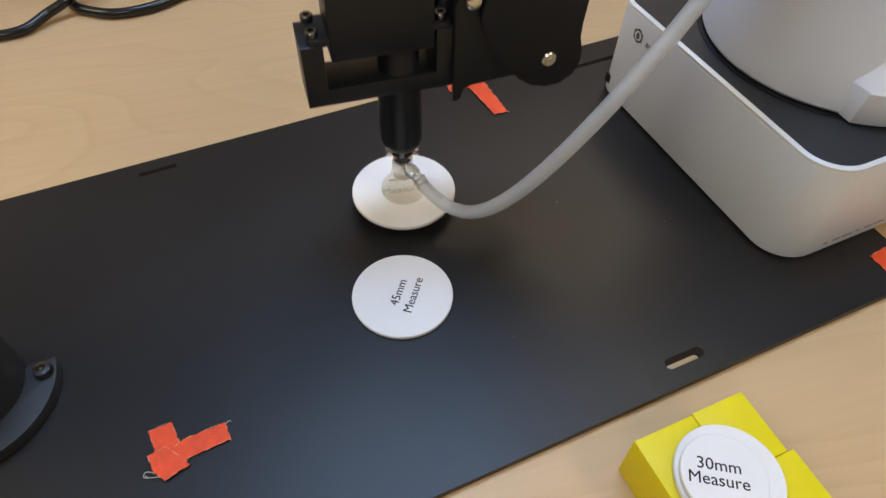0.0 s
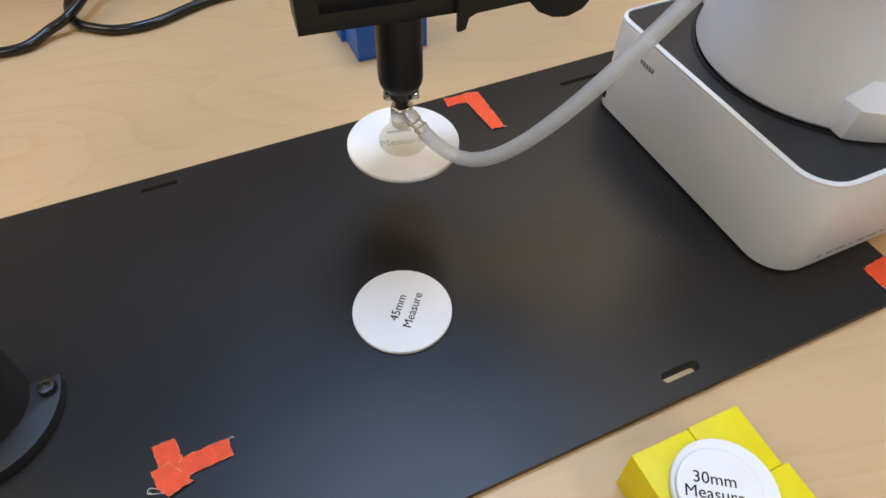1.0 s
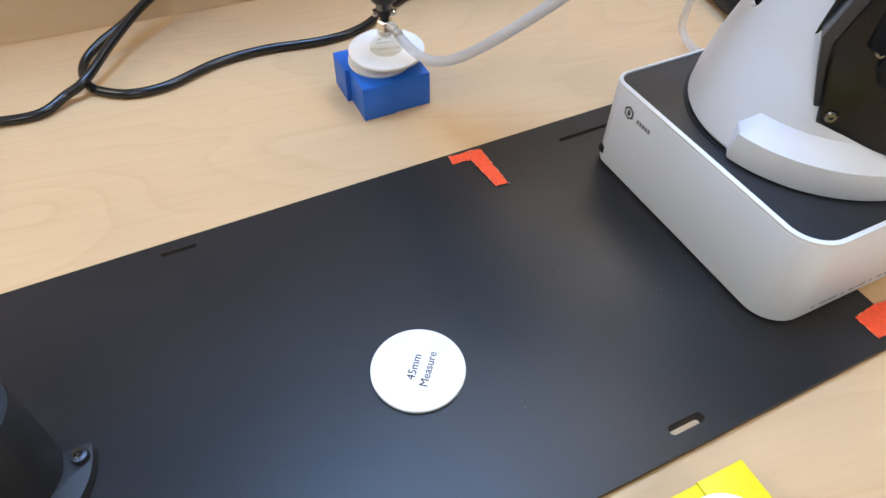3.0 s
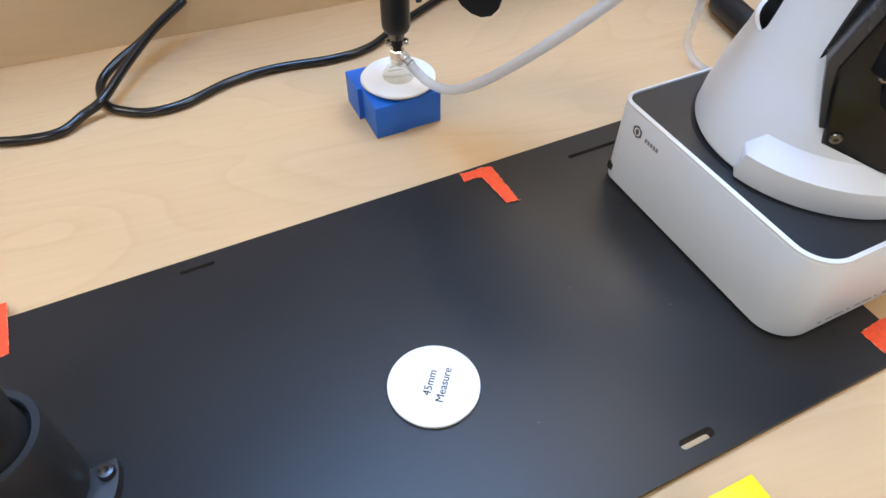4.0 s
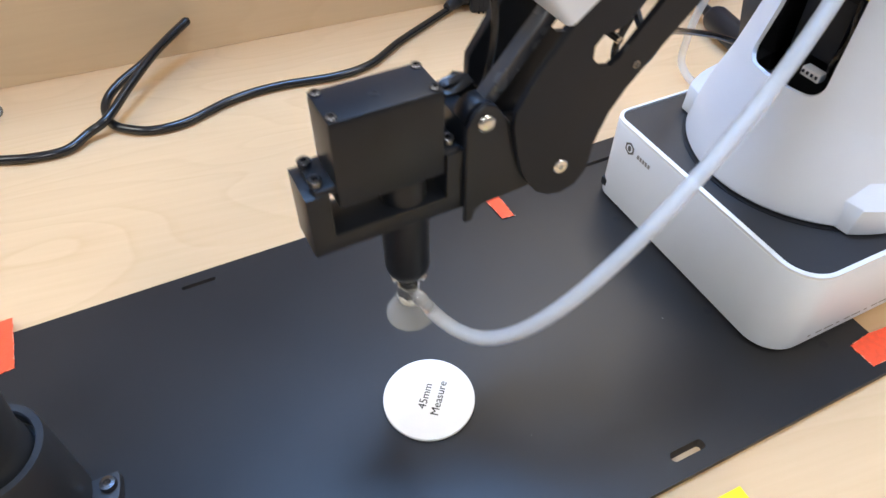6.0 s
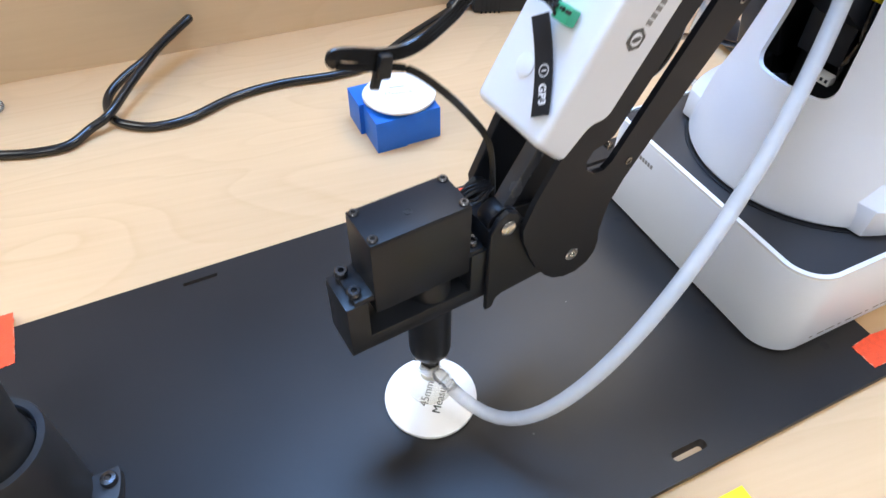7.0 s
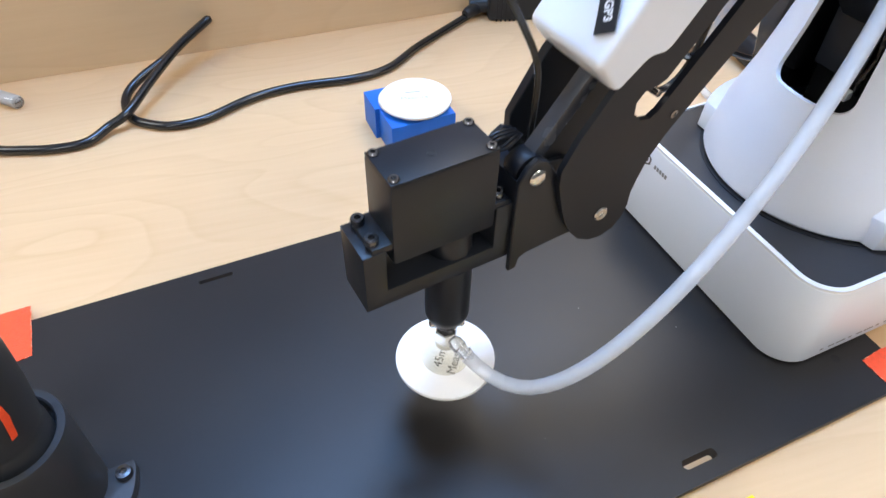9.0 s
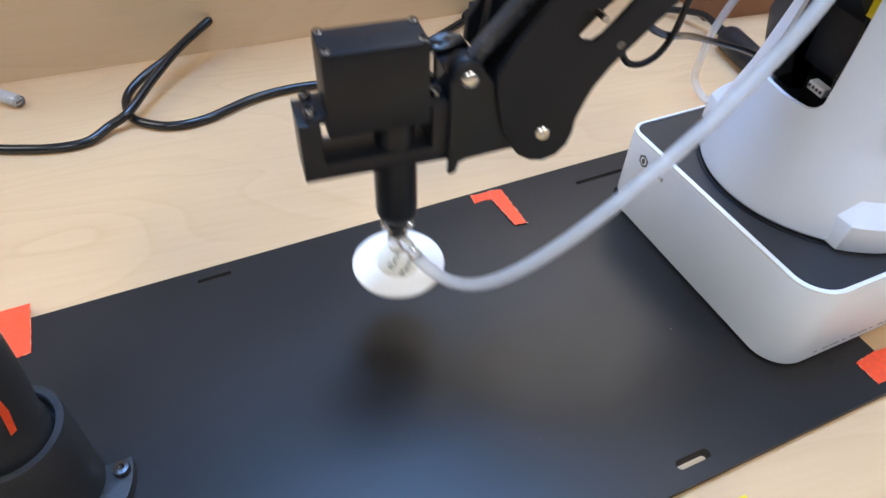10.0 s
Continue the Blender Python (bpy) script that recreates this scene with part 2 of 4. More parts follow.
def smooth_path(ctrl, n=10):
    """A smooth line through a few control points."""
    c = [Vector(p) for p in ctrl]
    out = []
    for i in range(len(c) - 1):
        p0, p1, p2, p3 = c[max(i - 1, 0)], c[i], c[i + 1], c[min(i + 2, len(c) - 1)]
        for k in range(n):
            u = k / n
            out.append(0.5 * (2 * p1 + (p2 - p0) * u + (2 * p0 - 5 * p1 + 4 * p2 - p3) * u * u + (3 * p1 - p0 - 3 * p2 + p3) * u ** 3))
    out.append(c[-1])
    return out


def mesh_of(name, bm, material, angle=35):
    me = bpy.data.meshes.new(name)
    bm.normal_update()
    for e in bm.edges:
        e.smooth = len(e.link_faces) == 2 and e.calc_face_angle(0) < radians(angle)
    for f in bm.faces:
        f.smooth = True
    bm.to_mesh(me)
    bm.free()
    me.materials.append(material)
    return me


def part(name, bm, material, parent=None, label="", m=None):
    """Links a bmesh as one mesh object, under a thing or a part."""
    ob = new(name, mesh_of(name, bm, material))
    if parent is not None:
        ob.parent = parent
    if m is not None:
        ob.matrix_basis = m
    return tagged(ob, label=label)


def thing(name, label, category, at=None, group="", kind=""):
    ob = new(name)
    ob.empty_display_size = 0.02
    if at is not None:
        ob.matrix_basis = at
    return tagged(ob, label=label, category=category, group=group, kind=kind)


def words(text, size, material, parent, m, name="lettering", thick=0.00008, bold=0.0):
    """Printed words, centred on m, in the built-in font."""
    cu = bpy.data.curves.new("tmp_text", "FONT")
    cu.body, cu.size, cu.align_x, cu.align_y, cu.extrude, cu.offset = text, size, "CENTER", "CENTER", thick, bold
    cu.resolution_u = 3
    tmp = bpy.data.objects.new("tmp_text", cu)
    scene.collection.objects.link(tmp)
    bpy.context.view_layer.update()
    me = bpy.data.meshes.new_from_object(tmp.evaluated_get(bpy.context.evaluated_depsgraph_get()))
    bpy.data.objects.remove(tmp)
    bpy.data.curves.remove(cu)
    me.name = name
    me.materials.clear()
    me.materials.append(material)
    ob = new(name, me)
    ob.parent = parent
    ob.matrix_basis = m
    return ob


# ---------------------------------------------------------------- the setting
TABLE_Z = -0.004
table = part("table_top", bm_box(1.8, 1.10, 0.03, (0, 0, -0.015), 0.002), M_TABLE, m=pose(0.0, -0.10, TABLE_Z, 0, 0, -4.1))
tagged(table, "pale maple laminate desk top under the whole set-up", "table", kind="structure")
for sx in (-1, 1):
    part("side_panel", bm_box(0.03, 1.00, 0.715, (0.84 * sx, 0, -0.3875), 0.002), M_TABLE, table)
panel = part("wall_north", bm_box(1.8, 0.02, 0.40, (0, 0.01, 0.20), 0.001), M_PANEL, m=pose(0.0, 0.3935, TABLE_Z, 0, 0, -4.1))
tagged(panel, "upright pale maple panel behind the desk", "wall", kind="structure")
ROOM_Z0, ROOM_Z1 = -0.75, 1.95
for name, sx, sy, sz, c, mt in (
    ("floor", 6.4, 6.4, 0.1, (0, 0, ROOM_Z0 - 0.05), M_FLOOR), ("ceiling", 6.4, 6.4, 0.1, (0, 0, ROOM_Z1 + 0.05), M_CEIL),
    ("wall_east", 0.1, 6.4, 2.7, (3.25, 0, 0.6), M_WALL), ("wall_west", 0.1, 6.4, 2.7, (-3.25, 0, 0.6), M_WALL),
    ("wall_south", 6.4, 0.1, 2.7, (0, -3.25, 0.6), M_WALL), ("wall_far", 6.4, 0.1, 2.7, (0, 3.25, 0.6), M_WALL)):
    tagged(part(name, bm_box(sx, sy, sz, c), mt), "plain office " + name.split("_")[0], name.split("_")[0], kind="structure")


def ceiling_light(x, y, sx, sy, material):
    t = thing("ceiling_light", "unseen glowing flat ceiling light panel", "lamp", pose(x, y, ROOM_Z1 - 0.03), "ceiling lights")
    bm = bm_box(sx + 0.05, 0.025, 0.03, (0, sy / 2 + 0.0125, 0.0145))
    bm_box(sx + 0.05, 0.025, 0.03, (0, -sy / 2 - 0.0125, 0.0145), bm=bm)
    bm_box(0.025, sy, 0.03, (sx / 2 + 0.0125, 0, 0.0145), bm=bm)
    bm_box(0.025, sy, 0.03, (-sx / 2 - 0.0125, 0, 0.0145), bm=bm)
    part("frame", bm, M_FRAME, t)
    part("diffuser", bm_box(sx, sy, 0.01, (0, 0, 0.01)), material, t)


# All panels are out of view; the cool one is set by the plate's glare.
ceiling_light(0.16, 0.46, 0.80, 0.60, M_LAMP)
# warm panel, added for the brownish glow on the plate
ceiling_light(1.14, 0.95, 1.00, 1.00, M_LAMPR)
# left panel, added to brighten the shell's left faces
ceiling_light(-1.90, 0.40, 1.20, 1.20, M_LAMPW)
# key panel, set by the shadows on the desk
ceiling_light(1.10, -1.30, 0.60, 0.60, M_LAMPK)
# fill panel behind the camera, added to brighten the column's front
ceiling_light(-1.20, -1.75, 0.60, 0.60, M_LAMPF)

# ---------------------------------------------------------------- the black base plate
PX0, PX1, PY0, PY1 = -0.330, 0.2125, -0.0786, 0.1432


def slot_outline(xa, xb, ya, yb, r):
    return rounded(xa, xb, ya, yb, r, 5)


plate = thing("base_plate", "matt black sheet metal base plate with slots and screw holes", "plate", pose(0, 0, 0))
SLOTS = [(0.0716, 0.0906, -0.0706, -0.0657), (-0.1120, -0.0925, 0.1330, 0.1356), (0.1374, 0.1760, 0.1238, 0.1268), (-0.2900, -0.2700, -0.0720, -0.0650)]


def plate_mesh():
    """The sheet with its slots cut through, filled round the holes."""
    bm = bmesh.new()
    edges, loops = [], []
    for pts in [rounded(PX0, PX1, PY0, PY1, 0.004, 5)] + [slot_outline(a, b, c, d, (d - c) / 2 - 0.0003) for a, b, c, d in SLOTS]:
        vs = [bm.verts.new((x, y, 0)) for x, y in pts]
        loops.append([v.co.copy() for v in vs])
        edges += [bm.edges.new((vs[i], vs[(i + 1) % len(vs)])) for i in range(len(vs))]
    bmesh.ops.triangle_fill(bm, use_beauty=True, use_dissolve=False, edges=edges)
    for f in bm.faces:
        if f.normal.z < 0:
            f.normal_flip()
    return bm, loops


sheet, loops = plate_mesh()
part("sheet", sheet, M_PLATE, plate)
bm = bmesh.new()
for n, lp in enumerate(loops):
    top = [bm.verts.new(c) for c in lp]
    mid = sum(lp, Vector()) / len(lp)
    # slot walls lean inward; their dark faces stand in for the shade inside
    k = 0.90 if n else 1.0
    low = [bm.verts.new((mid.x + (c.x - mid.x) * k - (0.0006 if n else 0), mid.y + (c.y - mid.y) * (k - 0.22 if n else 1) - (0.0007 if n else 0), TABLE_Z + 0.0002)) for c in lp]
    for i in range(len(lp)):
        j = (i + 1) % len(lp)
        bm.faces.new((top[i], top[j], low[j], low[i]))
part("cut_edge", bm, M_EDGE, plate, "thin cut edge of the sheet, slanted in the slots for their shade")
for x, y in ((0.1453, -0.0079), (0.1431, 0.0731), (0.1843, -0.0522)):
    # thin dark disc on the sheet; its colour gives the hole's inner shade
    part("screw_hole", bm_lathe([(0.0022, 0.00004), (0.0024, 0.00022), (0.0016, 0.00018), (0, 0.00010)], 18), M_GAP, plate, m=pose(x, y, 0))
for x, y, r in ((0.0776, 0.0316, 0.00018), (0.1197, -0.0012, 0.00015), (0.02, -0.03, 0.00012)):
    part("dust_speck", bm_lathe([(r, 0.00002), (r * 0.7, 0.0002), (0, 0.0003)], 7), M_THREAD, plate, m=pose(x, y, 0))


# ---------------------------------------------------------------- cloth tape
def tape_piece(name, pts, z, parent):
    """One torn strip of cloth tape: an uneven outline with a little thickness."""
    ragged = []
    rnd = random.Random(len(name) + int(abs(pts[0][0]) * 1e5))
    for i, (x, y) in enumerate(pts):
        x2, y2 = pts[(i + 1) % len(pts)]
        n = max(2, int(math.hypot(x2 - x, y2 - y) / 0.0013))
        for k in range(n):
            u = k / n
            j = 0.00028 if k else 0
            ragged.append((x + (x2 - x) * u + rnd.uniform(-j, j), y + (y2 - y) * u + rnd.uniform(-j, j)))
    return part(name, bm_prism(ragged, z, z + 0.00035), M_ORANGE, parent)


def tape(label, pieces, threads=()):
    t = thing("tape_mark", label, "tape", pose(0, 0, 0.0), "orange tape marks")
    for i, p in enumerate(pieces):
        tape_piece("strip", p, 0.00012 + 0.0005 * i, t)
    rnd = random.Random(len(label))
    for lay, p in enumerate(pieces):
        top = 0.0005 + 0.0005 * lay
        for i, (x, y) in enumerate(p):
            x2, y2 = p[(i + 1) % len(p)]
            d = math.hypot(x2 - x, y2 - y)
            for k in range(int(d / 0.0026)):
                u, n = rnd.random() * 0.9, rnd.uniform(0.0008, 0.0026)
                ux, uy = (x2 - x) / d, (y2 - y) / d
                a, o = (x + (x2 - x) * u, y + (y2 - y) * u), rnd.uniform(-0.0003, 0.0004)
                part("fray", bm_tube([Vector((a[0] - uy * o, a[1] + ux * o, top)), Vector((a[0] + ux * n / 2 + uy * 0.0001, a[1] + uy * n / 2, top + 0.0001)), Vector((a[0] + ux * n - uy * o, a[1] + uy * n + ux * o, top - 0.0001))], 0.00009, 5), M_FRAY, t)
    for th in threads:
        part("loose_thread", bm_tube(smooth_path(th, 6), 0.00018, 6), M_THREAD, t)


tape("torn orange cloth tape cross with loose threads on the black plate", [
    [(-0.1297, -0.0111), (-0.1208, -0.0107), (-0.1178, -0.0285), (-0.1268, -0.0300)],
    [(-0.1300, -0.0275), (-0.1180, -0.0200), (-0.1016, -0.0194), (-0.1010, -0.0272), (-0.1183, -0.0283), (-0.1290, -0.0295)],
    [(-0.1310, -0.0215), (-0.1240, -0.0205), (-0.1170, -0.0311), (-0.1268, -0.0335), (-0.1300, -0.0290)]],
    [[(-0.1295, -0.0290, 0.0005), (-0.1325, -0.0275, 0.0012), (-0.1335, -0.0292, 0.001), (-0.1300, -0.0305, 0.0006)],
     [(-0.1280, -0.0310, 0.0005), (-0.1320, -0.0300, 0.0011), (-0.1330, -0.0286, 0.0006)],
     [(-0.1016, -0.0200, 0.0005), (-0.1000, -0.0195, 0.0009), (-0.0994, -0.0201, 0.0006)]])
tape("bent orange cloth tape mark near the plate's edge", [
    [(0.0655, 0.1412), (0.0720, 0.1402), (0.0800, 0.1405), (0.0800, 0.1318), (0.0760, 0.1325), (0.0720, 0.1335), (0.0648, 0.1331)],
    [(0.0792, 0.1402), (0.0868, 0.1384), (0.0870, 0.1035), (0.0792, 0.1043), (0.0765, 0.1325)]],
    [[(0.0868, 0.1040, 0.0005), (0.0876, 0.1030, 0.001), (0.0880, 0.1033, 0.0006)]])
tape("orange cloth tape over the plate's far corner", [[(-0.2250, 0.1541), (-0.1991, 0.1537), (-0.1993, 0.1179), (-0.2067, 0.1172), (-0.2250, 0.1500)]])
tape("orange cloth tape over the plate's short edge", [[(0.1965, -0.0588), (0.2107, -0.0572), (0.2300, -0.0590), (0.2300, -0.0740), (0.1967, -0.0733)]])

# ---------------------------------------------------------------- blocks and discs
def stepped_block(name, label, material, x, y, h, s, k, turn, lesser=0.7):
    """A square block of four fused quarters: one half of each side stands proud by k."""
    t = thing(name, label, "block", pose(x, y, TABLE_Z, 0, 0, turn))
    r, k2 = s / 2, k * lesser
    g = 0.00012
    for x0, x1, y0, y1 in ((-r + k, -g, -r, -g), (g, r, -r + k2, -g), (g, r - k, g, r), (-r, -g, g, r - k2)):
        part("quarter", bm_prism([(x0, y0), (x1, y0), (x1, y1), (x0, y1)], 0.0, h, 0.0004, 2), material, t)
    return t


stepped_block("blue_block", "blue printed plastic square block on the desk", M_BLUE, 0.0562, 0.2272, 0.0247, 0.0510, 0.0032, -1.0, 0.3)
stepped_block("yellow_block", "yellow printed plastic square block beside the plate", M_YELLOW, 0.0550, -0.1210, 0.0262, 0.0500, 0.0024, -0.5, 0.2)


def disc(name, label, d, h, at):
    t = thing(name, label, "disc", at, "measuring discs")
    r = d / 2
    part("face", bm_lathe([(r - 0.0003, 0.0006), (r, 0.0009), (r, h - 0.0003), (r - 0.0003, h), (0, h)], 72), M_DISC, t)
    part("edge", bm_lathe([(0, 0), (r - 0.0004, 0), (r - 0.0001, 0.0003), (r - 0.0001, 0.00088), (r - 0.0005, 0.00088)], 72), M_DISC_EDGE, t, "slightly darker cut rim")
    return t


DISC_H = 0.0022
disc_low = disc("measuring_disc", "white disc with blurred print on the blue block", 0.0425, 0.0024, pose(0.0565, 0.2290, 0.0208))
for i, (bx, by, ln, wd) in enumerate(((-0.0075, 0.0000, 0.0135, 0.0022), (-0.0015, -0.0022, 0.0200, 0.0026))):
    part("print_bar", bm_box(wd, ln, 0.0001, (bx, by, 0), m=pose(0, 0, 0, 0, 0, -1)), M_FAINT if i == 0 else M_MARK, disc_low, m=pose(0, 0, 0.00248))
disc_yellow = disc("measuring_disc", "wider white disc under a smaller one on yellow block", 0.0370, 0.0030, pose(0.0513, -0.1205, 0.0223))
disc_small = disc("measuring_disc", "smaller white disc printed with thirty millimetre size", 0.0292, 0.0024, pose(0.0484, -0.1200, 0.0254))
T30 = -34.0
words("30mm", 0.0059, M_INK, disc_small, pose(0.0003, 0.0034, 0.00248, 0, 0, T30))
words("Measure", 0.0059, M_INK, disc_small, pose(-0.0029, -0.0007, 0.00248, 0, 0, T30))
disc_a = disc("measuring_disc", "large white printed disc carried by the suction cup", 0.0505, DISC_H, pose(0, 0, 0))
disc_b = disc("measuring_disc", "white disc printed with forty five millimetre size", 0.0450, DISC_H, pose(0, 0, 0))


# ---------------------------------------------------------------- the robot arm
BX, BY = 0.229, 0.031
SHOULDER_Z, UPPER, FORE, REACH, DROP = 0.135, 0.135, 0.147, 0.0597, 0.0740
robot = thing("robot_arm", "white and black desktop robot arm with a suction tool", "robot arm", pose(BX, BY, 0))
bx0, bx1, by0, by1 = 0.1498 - BX, 0.3025 - BX, -0.0470 - BY, 0.1045 - BY
RIM_Z = 0.0574
shell = bm_prism(rounded(bx0, bx1, by0, by1, 0.019, 12, 0.0105), 0.0015, RIM_Z - 0.0012, 0.0008, 2)
for v in shell.verts:
    k = 1 - (v.co.z - 0.0015) / (RIM_Z - 0.0027)
    v.co.x += (-0.0006 if v.co.x < 0 else 0.0) * k
    v.co.y += (0.0008 if v.co.y > 0 else 0.0) * k
base = part("base_shell", shell, M_WHITE, robot, "white satin square base shell with round corners")
deck_z = RIM_Z + 0.0003
bm = bmesh.new()
outer, inner = rounded(bx0 + 0.0003, bx1 - 0.0003, by0 + 0.0003, by1 - 0.0003, 0.0187, 12, 0.0102), rounded(bx0 + 0.0024, bx1 - 0.0024, by0 + 0.0024, by1 - 0.0024, 0.0166, 12, 0.0081)
rim_rows = []
for pts, z in ((outer, RIM_Z - 0.0016), (outer, RIM_Z + 0.0004), (inner, RIM_Z + 0.0010), (inner, RIM_Z - 0.0016)):
    rim_rows.append([bm.verts.new((x, y, z)) for x, y in pts])
for a, b in zip(rim_rows, rim_rows[1:]):
    for i in range(len(a)):
        j = (i + 1) % len(a)
        bm.faces.new((a[i], a[j], b[j], b[i]))
part("rim", bm, M_RIM, robot, "bright raised rim round the base")
part("deck", bm_prism(inner, RIM_Z - 0.0014, RIM_Z - 0.0002), M_DECK, robot, "charcoal deck inside the rim")
# solid near-black disc; the shade of the gap is in its colour
part("turntable_gap", bm_lathe([(0.0680, RIM_Z - 0.0001), (0.0680, RIM_Z + 0.0003), (0, RIM_Z + 0.0003)], 72), M_GAP, robot, "dark ring under the turning column")
part("rubber_foot", bm_lathe([(0.005, 0.0), (0.0055, 0.0008), (0.0055, 0.0016), (0, 0.0016)], 20), M_BLACK, robot, m=pose(bx0 + 0.015, by1 - 0.015, 0))
part("side_plug", bm_box(0.003, 0.006, 0.006, (0, 0, 0), 0.0012), M_SLOT, robot, m=pose(bx0 + 0.001, by1 - 0.006, 0.009))
# maker's mark and print on the shell, as plain shapes
mark = part("maker_mark", bm_prism([(0.0042 * math.cos(radians(60 * i + 30)), 0.0042 * math.sin(radians(60 * i + 30))) for i in range(6)], 0, 0.0001), M_GREYINK, robot,
            m=Matrix.Translation((bx0 - 0.0005, 0.0832 - BY, 0.0462)) @ pose(0, 0, 0, 90, 0, -90))
part("mark_ring", bm_prism([(0.0026 * math.cos(radians(15 * i)), 0.0026 * math.sin(radians(15 * i))) for i in range(24)], 0.0001, 0.00018), M_WHITE, mark)
part("mark_core", bm_prism([(0.0014 * math.cos(radians(15 * i)), 0.0020 * math.sin(radians(15 * i))) for i in range(24)], 0.00018, 0.00024), M_GREYINK, mark)
for i in range(5):
    part("name_bar", bm_box(0.00012, 0.0017, 0.0026, (0, 0, 0), m=pose(0, 0, 0, (8, -6, 4, -8, 5)[i], 0, 0)), M_MARK, robot, m=pose(bx0 - 0.0004, 0.0752 - BY - 0.0024 * i, 0.0452))
for i in range(9):
    w = 0.0022 + 0.0022 * ((i * 7) % 3)
    part("print_bar", bm_box(w, 0.00012, 0.0011, (0, 0, 0)), M_MARK, robot, m=pose(0.176 - BX + 0.0068 * i, by0 - 0.0000, 0.0066))

# the turning column
turret = part("turret", bmesh.new(), M_WHITE, robot, "white tapered column that turns on the base")


LEVELS = [(RIM_Z + 0.0010, 0.0655), (RIM_Z + 0.0024, 0.0664), (0.070, 0.0650), (0.087, 0.0608), (0.105, 0.0548), (0.123, 0.0504), (0.140, 0.0465), (0.170, 0.0415), (0.205, 0.0375)]


def column_radius(z):
    for (z0, r0), (z1, r1) in zip(LEVELS, LEVELS[1:]):
        if z <= z1:
            return r0 + (r1 - r0) * max(z - z0, 0) / (z1 - z0)
    return LEVELS[-1][1]


def column_mesh():
    """A tapered round column with a round-cornered window cut into its front, unrolled flat, cut and rolled up."""
    zb, half, corner = 0.1150, 25.0, 8.0
    z0, z1 = LEVELS[0][0], LEVELS[-1][0]
    notch = []
    for i in range(9):
        notch.append((-half + corner + corner * math.cos(radians(180 + 90 * i / 8)), zb + 0.007 + 0.007 * math.sin(radians(180 + 90 * i / 8))))
    notch = [(-half, z1)] + notch + [(-x, z) for x, z in reversed(notch)] + [(half, z1)]
    outline = [(-180, z0), (180, z0), (180, z1)] + notch[::-1] + [(-180, z1)]
    bm = bmesh.new()
    f = bm.faces.new([bm.verts.new((x, 0, z * 1000)) for x, z in outline])
    f.normal_update()
    bmesh.ops.triangulate(bm, faces=[f])
    for a in range(-176, 180, 4):
        bmesh.ops.bisect_plane(bm, geom=bm.verts[:] + bm.edges[:] + bm.faces[:], plane_co=(a, 0, 0), plane_no=(1, 0, 0), dist=1e-6)
    for z in [q[0] for q in LEVELS[1:-1]]:
        bmesh.ops.bisect_plane(bm, geom=bm.verts[:] + bm.edges[:] + bm.faces[:], plane_co=(0, 0, z * 1000), plane_no=(0, 0, 1), dist=1e-6)
    r = bmesh.ops.extrude_face_region(bm, geom=bm.faces[:])
    for v in r["geom"]:
        if isinstance(v, bmesh.types.BMVert):
            v.co.y = 2.2
    seam = [f for f in bm.faces if all(abs(abs(v.co.x) - 180) < 1e-4 for v in f.verts)]
    bmesh.ops.delete(bm, geom=seam, context="FACES_ONLY")
    for v in bm.verts:
        z = v.co.z / 1000
        a, r = radians(v.co.x), column_radius(z) - v.co.y / 1000
        v.co = Vector((r * math.cos(a), r * math.sin(a), z))
    bmesh.ops.remove_doubles(bm, verts=bm.verts, dist=1e-6)
    bmesh.ops.recalc_face_normals(bm, faces=bm.faces)
    return bm


turret.data = mesh_of("turret", column_mesh(), M_WHITE, 40)


def lobe(sign):
    """A raised foot with a sloping top on one flank of the column."""
    bm = bmesh.new()
    a0, a1, n = 57, 150, 20
    rows = []
    for r, z, ex in ((0.050, RIM_Z + 0.0010, 0), (0.0708, RIM_Z + 0.0010, 0), (0.0712, RIM_Z + 0.0018, 0), (0.0706, 0.0735, 1), (0.0700, 0.0742, 1.5), (0.0570, 0.0885, 4), (0.045, 0.0895, 4)):
        rows.append([])
        for i in range(-1, n + 2):
            a = radians(a0 + ex + (a1 - a0 - 2 * ex) * i / n) if 0 <= i <= n else radians(a0 - 9 if i < 0 else a1 + 9)
            q = r if 0 <= i <= n else min(r, 0.0600)
            rows[-1].append(bm.verts.new((q * math.cos(a), sign * q * math.sin(a), z)))
    n += 2
    for p, q in zip(rows, rows[1:]):
        for i in range(n):
            bm.faces.new((p[i], p[i + 1], q[i + 1], q[i]))
    bm.faces.new([row[0] for row in rows])
    bm.faces.new([row[-1] for row in rows])
    bmesh.ops.recalc_face_normals(bm, faces=bm.faces)
    return bm


for s in (1, -1):
    part("column_foot", lobe(s), M_WHITE, turret)
part("inner_frame", bm_box(0.050, 0.040, 0.135, (-0.008, 0, 0.137), 0.004), M_GAP, turret, "dark works inside the window")
part("circuit_board", bm_box(0.0015, 0.024, 0.030, (0.0300, -0.002, 0.137), 0.0004), M_BLACKM, turret)
part("yellow_label", bm_box(0.0008, 0.0130, 0.0100, (0.0352, 0.0165, 0.1625), 0.0002), M_YELLOW, turret, "small yellow warning label", m=pose(0, 0, 0))
part("lead_bundle", bm_tube(smooth_path([(0.0330, 0.0130, 0.1190), (0.0355, 0.0135, 0.1270), (0.0335, 0.0150, 0.1380), (0.0345, 0.0140, 0.1500), (0.0320, 0.0120, 0.1650)], 8), 0.0014, 8), M_CABLE, turret)
part("white_socket", bm_box(0.005, 0.0105, 0.0045, (0.0360, 0.0070, 0.1180), 0.0006), M_WHITEINK, turret)
